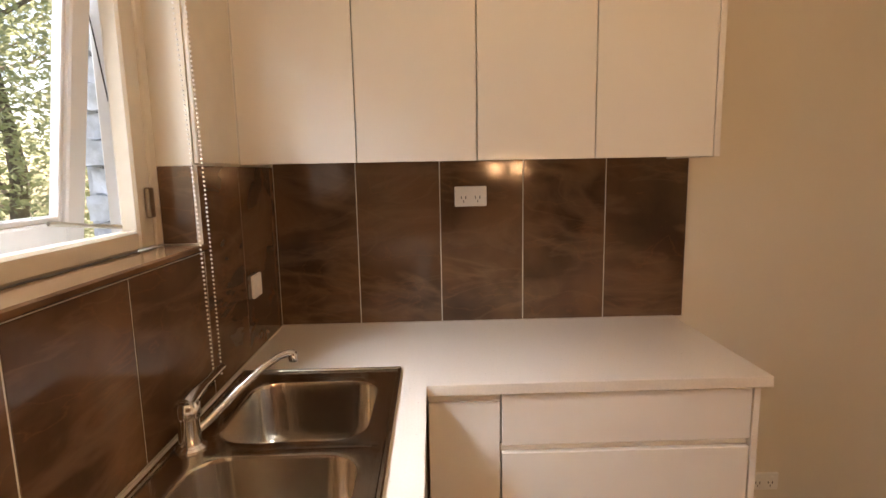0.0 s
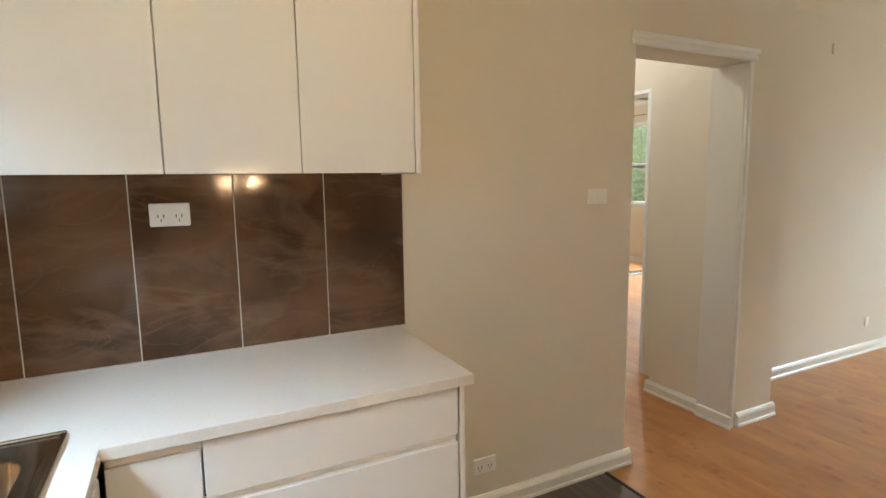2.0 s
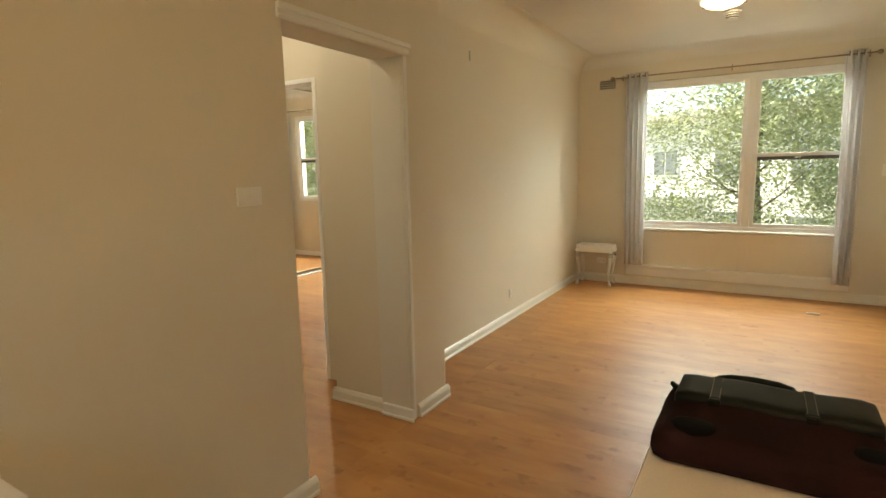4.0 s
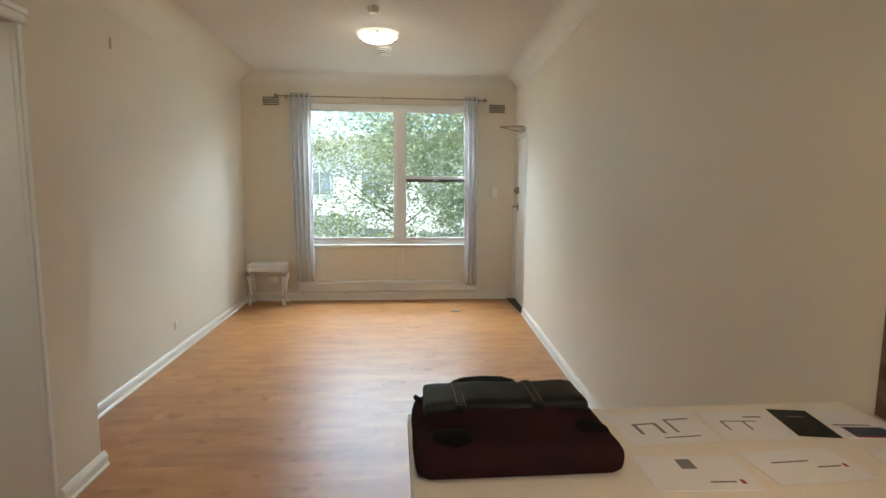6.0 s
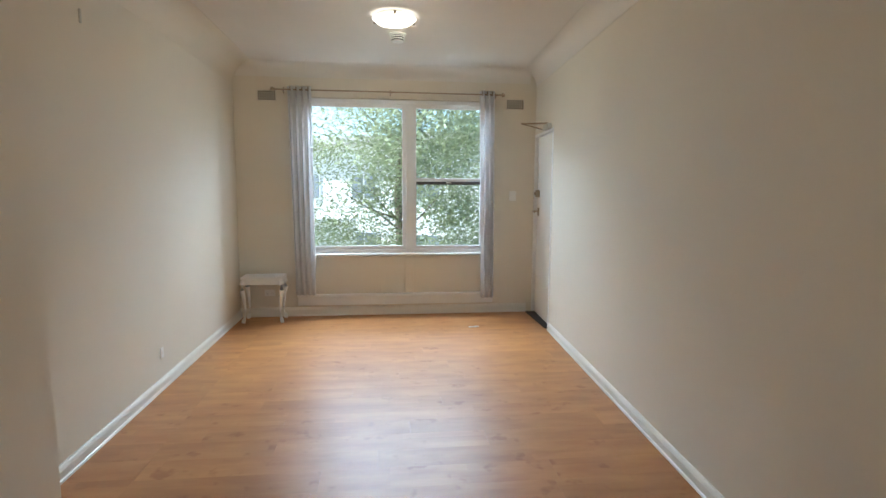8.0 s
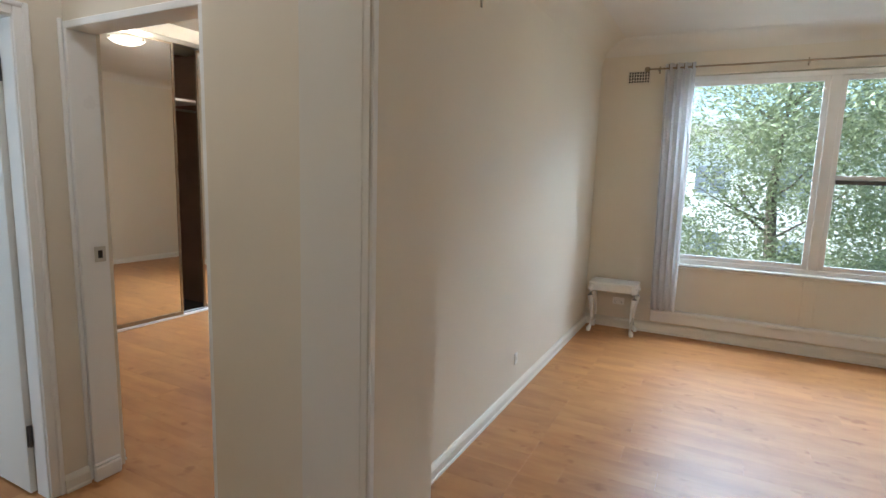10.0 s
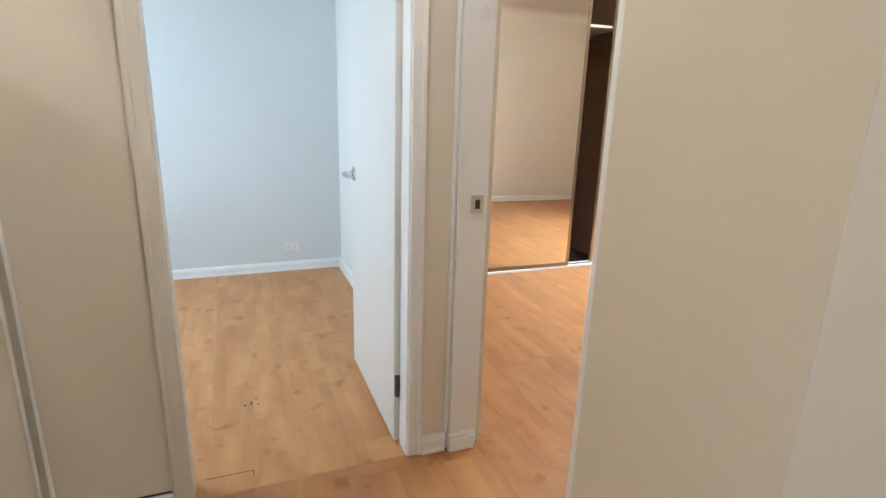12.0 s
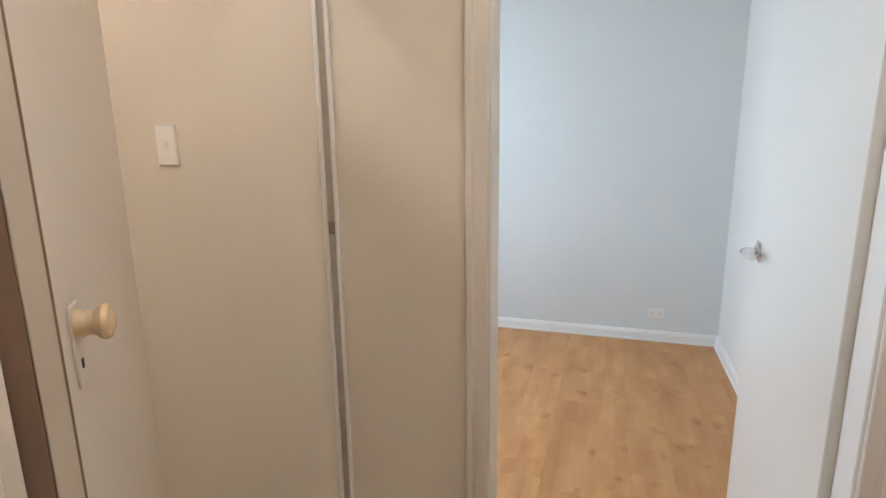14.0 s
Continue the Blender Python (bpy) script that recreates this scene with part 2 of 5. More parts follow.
def tile_mat():
    """Dark brown marble: cloudy drifts, running aslant, with a few thin pale and rusty veins."""
    m = mat("brown_marble_tile", (0.165, 0.088, 0.045), 0.1, second=(0.062, 0.034, 0.02), scale=3.4, detail=6, bump=0.02, bump_scale=30, random_tone=0.08)
    nt = m.node_tree
    n, l = nt.nodes, nt.links
    p = n["Principled BSDF"]
    out = p.inputs["Base Color"].links[0].from_socket
    tc = next(x for x in n if x.type == "TEX_COORD")
    info = next(x for x in n if x.type == "OBJECT_INFO")
    mul = n.new("ShaderNodeMath")
    mul.operation, mul.inputs[1].default_value = "MULTIPLY", 11.0
    l.new(info.outputs["Random"], mul.inputs[0])
    mp = n.new("ShaderNodeMapping")
    mp.inputs["Rotation"].default_value, mp.inputs["Scale"].default_value = (0.5, 0.5, 0), (1, 1, 2.6)
    l.new(tc.outputs["Object"], mp.inputs["Vector"])
    add = n.new("ShaderNodeVectorMath")
    l.new(mp.outputs[0], add.inputs[0])
    l.new(mul.outputs[0], add.inputs[1])
    for scale, width, shift, strength, tint in ((2.3, 0.03, 0.5, 0.16, (0.27, 0.17, 0.105)), (3.1, 0.012, 0.44, 0.28, (0.22, 0.1, 0.045)), (1.9, 0.09, 0.56, 0.4, (0.22, 0.135, 0.08))):
        w = n.new("ShaderNodeTexNoise")
        w.inputs["Scale"].default_value, w.inputs["Detail"].default_value, w.inputs["Distortion"].default_value = scale, 7, 0.9
        l.new(add.outputs[0], w.inputs["Vector"])
        r = n.new("ShaderNodeValToRGB")
        e = r.color_ramp.elements
        e[0].position, e[1].position = shift - width, shift + width
        e[0].color, e[1].color = (0, 0, 0, 1), (0, 0, 0, 1)
        mid = e.new(shift)
        mid.color = (strength, strength, strength, 1)
        l.new(w.outputs["Fac"], r.inputs[0])
        mix = n.new("ShaderNodeMixRGB")
        mix.inputs["Color2"].default_value = (*tint, 1)
        l.new(r.outputs[0], mix.inputs["Fac"])
        l.new(out, mix.inputs["Color1"])
        out = mix.outputs[0]
    l.new(out, p.inputs["Base Color"])
    return m


M_tile = tile_mat()


# ---- building helpers ----
def boxes(*specs, bevel=0.0, seg=1):
    bm = bmesh.new()
    for x0, x1, y0, y1, z0, z1 in specs:
        m = Matrix.Translation(((x0 + x1) / 2, (y0 + y1) / 2, (z0 + z1) / 2)) @ Matrix.Diagonal((abs(x1 - x0), abs(y1 - y0), abs(z1 - z0), 1))
        bmesh.ops.create_cube(bm, size=1, matrix=m)
    if bevel:
        bmesh.ops.bevel(bm, geom=bm.edges[:], offset=bevel, segments=seg, affect="EDGES", profile=0.5)
    return bm


def rod(bm, a, b, r, r2=None, n=16):
    a, b = Vector(a), Vector(b)
    d = b - a
    m = Matrix.Translation((a + b) / 2) @ d.to_track_quat("Z", "Y").to_matrix().to_4x4()
    bmesh.ops.create_cone(bm, cap_ends=True, segments=n, radius1=r, radius2=r if r2 is None else r2, depth=d.length, matrix=m)
    return bm


def pillow(x0, x1, y0, y1, z0, z1, r, cuts=10, wob=0.0, seed=0, bulge=0.0):
    """A soft block with rounded edges of radius r, bulging a little and gently uneven."""
    bm = bmesh.new()
    bmesh.ops.create_cube(bm, size=2)
    bmesh.ops.subdivide_edges(bm, edges=bm.edges[:], cuts=cuts, use_grid_fill=True)
    c = Vector(((x0 + x1) / 2, (y0 + y1) / 2, (z0 + z1) / 2))
    h = Vector(((x1 - x0) / 2, (y1 - y0) / 2, (z1 - z0) / 2))
    rr = Vector((r, r, min(r, h.z * 0.95)))
    for v in bm.verts:
        p = Vector((v.co.x * h.x, v.co.y * h.y, v.co.z * h.z))
        q = Vector([max(-(h[i] - rr[i]), min(h[i] - rr[i], p[i])) for i in range(3)])
        d = Vector([(p[i] - q[i]) / rr[i] for i in range(3)])
        if d.length > 0:
            d = d.normalized() * max(abs(d.x), abs(d.y), abs(d.z))
        p = q + Vector([d[i] * rr[i] for i in range(3)])
        k = (1 - v.co.x ** 2) * (1 - v.co.y ** 2)
        p.z += bulge * k * (1 if v.co.z > 0 else 0)
        p += noise.noise_vector((p + c) * 11 + Vector((seed, 0, 0))) * wob * (1 if v.co.z > -0.9 else 0)
        v.co = p + c
    return bm


def tube(path, radii, n=12):
    bm = bmesh.new()
    pts = [Vector(p) for p in path]
    rings = []
    for i, p in enumerate(pts):
        d = (pts[min(i + 1, len(pts) - 1)] - pts[max(i - 1, 0)]).normalized()
        q = d.to_track_quat("Z", "Y")
        r = radii[i] if isinstance(radii, (list, tuple)) else radii
        rings.append([bm.verts.new(p + q @ Vector((r * math.cos(2 * math.pi * k / n), r * math.sin(2 * math.pi * k / n), 0))) for k in range(n)])
    for a, b in zip(rings, rings[1:]):
        for k in range(n):
            bm.faces.new((a[k], a[(k + 1) % n], b[(k + 1) % n], b[k]))
    bm.faces.new(rings[0][::-1])
    bm.faces.new(rings[-1])
    return bm


def lathe(profile, n=32, m=None):
    bm = bmesh.new()
    rings = [[bm.verts.new((r * math.cos(2 * math.pi * k / n), r * math.sin(2 * math.pi * k / n), z)) for k in range(n)] for r, z in profile]
    for a, b in zip(rings, rings[1:]):
        for k in range(n):
            bm.faces.new((a[k], a[(k + 1) % n], b[(k + 1) % n], b[k]))
    bm.faces.new(rings[0][::-1])
    bm.faces.new(rings[-1])
    if m:
        bm.transform(m)
    return bm


def part(name, bm, material, parent=None, label="", smooth=False):
    bmesh.ops.recalc_face_normals(bm, faces=bm.faces[:])
    me = bpy.data.meshes.new(name)
    bm.to_mesh(me)
    bm.free()
    me.materials.append(material)
    if smooth:
        me.shade_smooth()
        me.set_sharp_from_angle(angle=radians(38))
    ob = new(name, me)
    ob.parent = parent
    if parent:
        ob.matrix_parent_inverse = Matrix.Translation(parent.location).inverted()
    if label:
        ob["label"] = label
    return ob


def thing(name, at=(0, 0, 0), label="", category="", group="", kind=""):
    ob = new(name)
    ob.location = at
    ob.empty_display_size = 0.1
    return tagged(ob, label, category, group, kind)


def structure(name, bm, material, label="", category="wall"):
    return tagged(part(name, bm, material), label, category, kind="structure")


CEIL = 2.78
WEST, EAST = -4.51, 2.93

# ---- walls ----
structure("wall_kitchen_window", boxes((-0.2, 0.62, -0.165, 0, 0, CEIL), (2.2, EAST, -0.165, 0, 0, CEIL), (0.62, 2.2, -0.165, 0, 0, 1.27), (0.62, 2.2, -0.165, 0, 2.4, CEIL)), M_wall, "cream painted kitchen wall with a window opening")
structure("wall_kitchen_side", boxes((-0.2, 0, 0, 2.695, 0, CEIL), (-0.2, 0, 2.695, 3.55, 2.09, CEIL)), M_wall, "cream painted wall between kitchen and hall with open doorway")
structure("wall_pier", boxes((-0.61, 0, 3.55, 3.91, 0, CEIL)), M_wall, "thick cream painted pier between hall and living room")
structure("wall_living_side", boxes((-0.47, -0.355, 3.91, 7.9, 0, CEIL)), M_wall, "cream painted side wall of the living room")
structure("wall_far", boxes((-4.6, -3.8, 7.9, 8.1, 0, CEIL), (-3.8, -2.5, 7.9, 8.1, 0, 0.97), (-3.8, -2.5, 7.9, 8.1, 2.42, CEIL), (-2.5, 0.36, 7.9, 8.1, 0, CEIL), (0.36, 2.46, 7.9, 8.1, 0, 0.7), (0.36, 2.46, 7.9, 8.1, 2.44, CEIL), (2.46, 3.3, 7.9, 8.1, 0, CEIL)), M_wall, "cream painted outer wall with wide window openings")
structure("wall_entry_side", boxes((EAST, 3.08, -0.6, 7.07, 0, CEIL), (EAST, 3.08, 7.07, 7.89, 2.07, CEIL), (EAST, 3.08, 7.89, 7.9, 0, CEIL)), M_wall, "cream painted long side wall with the entry doorway")
structure("wall_hall_end", boxes((-1.82, -1.75, 0.9, 2.73, 0, CEIL), (-1.82, -1.75, 2.73, 3.605, 2.08, CEIL), (-1.82, -1.75, 3.605, 3.92, 0, CEIL)), M_wall, "cream painted end wall of the hall with a doorway")
structure("wall_bathroom_front", boxes((-0.895, -0.2, 2.2, 2.3, 0, CEIL), (-1.75, -0.895, 2.2, 2.3, 2.07, CEIL)), M_wall, "cream painted wall beside the bathroom doorway")
structure("wall_bathroom_back", boxes((-1.75, -0.2, 0.8, 0.9, 0, CEIL)), M_wall, "cream painted back wall of the bathroom")
structure("wall_bedroom_door", boxes((-0.88, -0.61, 3.77, 3.92, 0, CEIL), (-1.75, -0.88, 3.77, 3.92, 2.08, CEIL)), M_wall, "cream painted wall round the bedroom doorway")
structure("wall_bedroom_south", boxes((-4.6, -1.82, 3.86, 3.92, 0, CEIL)), M_wall, "cream painted bedroom wall")
structure("wall_blue_room_north", boxes((-4.51, -1.835, 3.83, 3.857, 0, CEIL)), M_whitewall, "soft white painted bedroom wall behind the open door")
structure("wall_blue_room_west", boxes((-4.6, -4.51, 0.8, 3.857, 0, CEIL)), M_blue, "pale blue painted bedroom wall with white skirting")
structure("wall_blue_room_south", boxes((-4.51, -3.8, 0.8, 0.9, 0, CEIL), (-2.6, -1.82, 0.8, 0.9, 0, CEIL), (-3.8, -2.6, 0.8, 0.9, 0, 0.95), (-3.8, -2.6, 0.8, 0.9, 2.2, CEIL)), M_blue, "pale blue painted wall with a window opening")
structure("wall_blue_room_east", boxes((-1.835, -1.822, 0.9, 2.71, 0, CEIL), (-1.835, -1.822, 2.71, 3.61, 2.09, CEIL), (-1.835, -1.822, 3.61, 3.83, 0, CEIL)), M_blue, "pale blue painted wall round the doorway")
structure("wall_bedroom_west", boxes((-4.6, -4.52, 3.92, 7.9, 0, CEIL)), M_wall, "cream painted wall behind the wardrobe")

# Soffit at the living room window; the kitchen overhang is added to block sun.
structure("roof", boxes((-4.8, 3.4, -1.3, 9.3, 2.96, 3.1)), M_sashwhite, "white painted soffit over the living room window, with an unseen overhang added as sun shade", "roof")

# ---- ceiling, floor slab ----
structure("ceiling", boxes((-4.6, 3.3, -0.22, 8.1, CEIL, CEIL + 0.12)), M_ceil, "white painted plaster ceiling", "ceiling")
structure("floor", boxes((-4.6, 3.3, -0.22, 8.1, -0.2, -0.012)), M_dark, "dark subfloor under the boards", "floor")


def cove(x0, y0, x1, y1, nx, ny, r=0.1, n=6, lip=True):
    """A cove moulding between the wall line and the ceiling; (nx, ny) points into the room."""
    bm = bmesh.new()
    prof = [(0, r + 0.006), (0.004, r + 0.006), (0.004, r)] if lip else [(0.001, r)]
    prof += [(0.004 + r * (1 - math.cos(a)), r * (1 - math.sin(a))) for a in [math.pi / 2 * k / n for k in range(1, n + 1)]]
    prof += [(r + 0.012, 0.002), (r + 0.012, -0.004), (0, -0.004)]
    ends = []
    for x, y in ((x0, y0), (x1, y1)):
        ends.append([bm.verts.new((x + nx * d, y + ny * d, CEIL - h)) for d, h in prof])
    for k in range(len(prof)):
        bm.faces.new((ends[0][k], ends[0][(k + 1) % len(prof)], ends[1][(k + 1) % len(prof)], ends[1][k]))
    bm.faces.new(ends[0])
    bm.faces.new(ends[1][::-1])
    return bm


turned = {}
for name, spec in (("living_side", (-0.355, 3.91, -0.355, 7.9, 1, 0, 0.22, 14, False)), ("living_far", (-0.355, 7.9, EAST, 7.9, 0, -1, 0.13, 10)), ("entry_side", (EAST, 0, EAST, 7.9, -1, 0, 0.16, 12)),
                   ("kitchen_side", (0, 0, 0, 3.91, 1, 0)), ("kitchen_window", (0, 0, EAST, 0, 0, 1)), ("bedroom_far", (-3.9, 7.9, -0.47, 7.9, 0, -1)), ("bedroom_side", (-0.47, 3.92, -0.47, 7.9, -1, 0))):
    c = structure("trim", cove(*spec), M_wall if name == "living_side" else M_ceil, "white plaster cove cornice", "cornice")
    c.data.shade_smooth()
    c.data.set_sharp_from_angle(angle=radians(40))
    turned[name] = c


def skirting(x0, y0, x1, y1, nx, ny, h=0.078, d=0.022):
    """A skirting board with a sloped, rounded top along a wall line; (nx, ny) points into the room."""
    bm = bmesh.new()
    prof = [(0, 0), (d + 0.006, 0), (d + 0.006, 0.012), (d, 0.018), (d, h * 0.72), (d * 0.72, h * 0.88), (d * 0.35, h), (0, h)]
    ends = [[bm.verts.new((x + nx * a, y + ny * a, z)) for a, z in prof] for x, y in ((x0, y0), (x1, y1))]
    k = len(prof)
    for i in range(k):
        bm.faces.new((ends[0][i], ends[0][(i + 1) % k], ends[1][(i + 1) % k], ends[1][i]))
    bm.faces.new(ends[0])
    bm.faces.new(ends[1][::-1])
    return structure("baseboard", bm, M_trim if x0 < -1.8 else M_skirt, "white painted skirting board", "skirting")


skirting(-0.355, 3.91, -0.355, 7.9, 1, 0)
skirting(-0.355, 7.9, EAST, 7.9, 0, -1, 0.1)
turned["skirt"] = skirting(EAST, 2.45, EAST, 7.03, -1, 0)
skirting(0, 1.5, 0, 2.73, 1, 0)
skirting(0, 3.58, 0, 3.932, 1, 0)
skirting(-0.63, 3.55, -0.17, 3.55, 0, -1)
skirting(-0.61, 3.53, -0.61, 3.79, -1, 0)
structure("baseboard", boxes((-1.749, -1.722, 2.35, 2.697, 0.006, 0.062), bevel=0.012, seg=4), M_trim, "thick rounded white skirting block above cream tiles", "skirting")
structure("baseboard", boxes((-1.7495, -1.744, 2.355, 2.69, 0.0625, 0.0665)), M_dirtgrout, "dark gap line above the skirting block", "skirting")
skirting(-1.75, 3.638, -1.75, 3.745, 1, 0)
skirting(-4.51, 0.9, -4.51, 3.83, 1, 0)
skirting(-4.51, 3.83, -2.0, 3.83, 0, -1)
skirting(-4.51, 0.9, -1.87, 0.9, 0, 1)
skirting(-0.47, 3.92, -0.47, 7.9, -1, 0)
skirting(-3.85, 7.9, -0.47, 7.9, 0, -1)
skirting(-3.9, 3.92, -1.78, 3.92, 0, 1)


# ---- doorways ----
def door_lining(name, axis, at0, at1, a, b, top, label, archs=(1, 1), first=None):
    """Lining, stops and architraves of a doorway. axis: the wall's normal; at0, at1: the wall's two faces; a, b: the clear opening."""
    th = thing(name, label=label, category="door frame", kind="structure")
    e = 0.006

    def put(nm, d0, d1, s0, s1, z0, z1, bev=0.003):
        spec = (d0, d1, s0, s1, z0, z1) if axis == "x" else (s0, s1, d0, d1, z0, z1)
        part(nm, boxes(spec, bevel=bev), first if first and s1 <= a else M_trim, th)

    put("jamb", at0 - e, at1 + e, a - 0.03, a, 0, top)
    put("jamb", at0 - e, at1 + e, b, b + 0.03, 0, top)
    put("head_jamb", at0 - e, at1 + e, a - 0.03, b + 0.03, top, top + 0.03)
    for on, d0, d1, d2 in ((archs[0], at0 - 0.016, at0 - 0.0065, at0 - 0.024), (archs[1], at1 + 0.0065, at1 + 0.016, at1 + 0.024)):
        if not on:
            continue
        for s0, s1, q0, q1 in ((a - 0.062, a - 0.006, a - 0.062, a - 0.04), (b + 0.006, b + 0.062, b + 0.04, b + 0.062)):
            put("architrave", min(d0, d1), max(d0, d1), s0, s1, 0, top + 0.062)
            put("architrave_bead", min(d0, d2), max(d0, d2), q0, q1, 0, top + 0.062, 0.005)
            m0 = (q0 + q1) / 2 + (0.02 if q0 < a else -0.02)
            put("inner_bead", min(d0, (d0 + d2) / 2), max(d0, (d0 + d2) / 2), m0 - 0.005, m0 + 0.005, 0, top + 0.04, 0.003)
        put("architrave", min(d0, d1), max(d0, d1), a - 0.006, b + 0.006, top + 0.006, top + 0.062)
        put("architrave_bead", min(d0, d2), max(d0, d2), a - 0.04, b + 0.04, top + 0.04, top + 0.062, 0.005)
    return th


d1 = thing("door_1", label="open cased doorway from kitchen to hall with moulded white head", category="door frame", kind="structure")
part("jamb", boxes((-0.225, 0.004, 3.53, 3.5495, 0, 2.07), bevel=0.003), M_jamb, d1, "off-white gloss jamb lining")
for x0, x1 in ((-0.03, -0.018), (-0.009, 0.004)):
    part("reeded_bead", boxes((x0, x1, 3.5275, 3.5298, 0.075, 2.07), bevel=0.0011, seg=2), M_jamb, d1)
part("plinth", boxes((-0.205, 0.016, 3.508, 3.5295, 0, 0.07), bevel=0.004), M_trim, d1)
part("plinth_foot", boxes((-0.21, 0.03, 3.496, 3.5075, 0, 0.02), bevel=0.004), M_trim, d1)
part("jamb_bead", boxes((0.0045, 0.012, 3.53, 3.556, 0, 2.07), bevel=0.004), M_trim, d1)
part("head_jamb", boxes((-0.2, 0.004, 2.7, 3.55, 2.07, 2.0895), bevel=0.002), M_wall, d1)
part("head_architrave", boxes((0.0, 0.014, 2.665, 3.58, 2.072, 2.132), bevel=0.004), M_trim, d1)
part("head_bead", boxes((0.0145, 0.026, 2.66, 3.585, 2.106, 2.134), (0.0145, 0.02, 2.665, 3.58, 2.075, 2.086), bevel=0.005), M_trim, d1)
# the first side is coloured cream for the warm shade on it
door_lining("door_2", "x", -1.835, -1.75, 2.76, 3.575, 2.05, "white door frame of the blue bedroom, one side coloured for warm shade", first=M_creampaint_and_shade)
d3 = door_lining("door_3", "y", 3.77, 3.883, -1.722, -0.9, 2.05, "white door frame of the main bedroom", (0, 0))
structure("trim", boxes((-1.7515, -1.735, 3.745, 3.763, 0, 2.09), bevel=0.005), M_trim, "white moulded bead beside the bedroom door frame")
structure("baseboard", boxes((-1.7215, -1.697, 3.752, 3.876, 0, 0.07), (-1.7215, -1.704, 3.752, 3.876, 0.07, 0.085), bevel=0.006), M_trim, "short white skirting block at the foot of a door jamb")
d4 = thing("door_4", label="cream door frame of the bathroom", category="door frame", kind="structure")
part("jamb", boxes((-0.925, -0.896, 2.19, 2.303, 0, 2.04), bevel=0.003), M_creamdoor, d4)
part("architrave", boxes((-0.895, -0.84, 2.302, 2.316, 0, 2.1), bevel=0.003), M_creamdoor, d4)
part("head_jamb", boxes((-1.75, -0.896, 2.19, 2.31, 2.04, 2.069), bevel=0.003), M_creamdoor, d4)
door_lining("door_5", "x", EAST, 3.08, 7.1, 7.86, 2.04, "white door frame of the flat's entry", (0, 0))


# ---- floors of boards ----
def board_floor(x0, x1, y0, y1, w, length, material, label, seed, name="floor_boards"):
    rnd = random.Random(seed)
    th = thing(name, label=label, category="floor", kind="structure")
    cache = {}
    y = y0
    while y < y1 - 1e-4:
        yy = min(y + w, y1)
        x = x0 - rnd.random() * length
        while x < x1:
            a, b = max(x, x0), min(x + length, x1)
            x += length
            if b - a < 0.02:
                continue
            key = (round(b - a, 3), round(yy - y, 3))
            if key not in cache:
                bm = boxes((-key[0] / 2 + 0.00015, key[0] / 2 - 0.00015, -key[1] / 2 + 0.00015, key[1] / 2 - 0.00015, -0.012, 0))
                top = [e for e in bm.edges if all(v.co.z > -0.001 for v in e.verts)]
                bmesh.ops.bevel(bm, geom=top, offset=0.00025, segments=1, affect="EDGES")
                me = bpy.data.meshes.new("plank")
                bm.to_mesh(me)
                bm.free()
                me.materials.append(material)
                cache[key] = me
            ob = new("plank", cache[key])
            ob.location = ((a + b) / 2, (y + yy) / 2, 0)
            ob.parent = th
        y = yy
    return th


def window_unit(name, label, w, h, sashes, material, depth=0.07, bar=0.045, handle=True):
    """A window standing in the plane y = 0, from x = 0 to w and z = 0 to h. sashes: (x0, x1, rail height or None)."""
    th = thing(name, label=label, category="window", kind="structure")
    part("window_frame", boxes((0, bar, -depth, 0, 0, h), (w - bar, w, -depth, 0, 0, h), (bar, w - bar, -depth, 0, 0, bar), (bar, w - bar, -depth, 0, h - bar, h), bevel=0.003), material, th)
    for x0, x1, rail in sashes:
        s = 0.04
        part("sash", boxes((x0, x0 + s, -depth + 0.015, -0.015, bar, h - bar), (x1 - s, x1, -depth + 0.015, -0.015, bar, h - bar), (x0 + s, x1 - s, -depth + 0.015, -0.015, bar, bar + s), (x0 + s, x1 - s, -depth + 0.015, -0.015, h - bar - s, h - bar), bevel=0.003), material, th)
        panes = [(bar + s, h - bar - s)]
        if rail:
            part("meeting_rail", boxes((x0 + s, x1 - s, -depth, -0.01, rail - 0.035, rail), bevel=0.003), M_rail, th, "dark grey metal meeting rail")
            part("upper_rail", boxes((x0 + s, x1 - s, -depth + 0.015, -0.018, rail + 0.001, rail + 0.04), bevel=0.003), material, th)
            panes = [(bar + s, rail - 0.035), (rail + 0.04, h - bar - s)]
            if handle:
                part("sash_latch", boxes(((x0 + x1) / 2 - 0.03, (x0 + x1) / 2 + 0.03, -depth - 0.02, -depth - 0.002, rail - 0.02, rail - 0.004), bevel=0.004), M_alu, th, "small metal latch")
        for z0, z1 in panes:
            g = part("pane", boxes((x0 + s, x1 - s, -depth / 2 - 0.002, -depth / 2 + 0.002, z0, z1)), M_glass, th)
            g.visible_shadow = False
    return th


# ---- living room window ----
lw = window_unit("window_1", "wide white-painted window with fixed and double-hung panes, garden beyond", 2.08, 1.72, [(0.045, 1.135, None), (1.215, 2.035, 0.82)], M_trim)
part("mullion", boxes((1.135, 1.215, -0.085, 0.0, 0.045, 1.675), bevel=0.004), M_trim, lw)
part("window_sill", boxes((-0.02, 2.1, -0.1, -0.072, -0.024, -0.002), bevel=0.006), M_trim, lw)
lw.location = (0.37, 7.98, 0.71)
panel = thing("panelling", label="cream painted panelling with ledge below the living room window", category="wall panel", kind="structure")
part("ledge", boxes((0.28, 2.52, 7.83, 7.9, 0.215, 0.25), bevel=0.008), M_trim, panel)
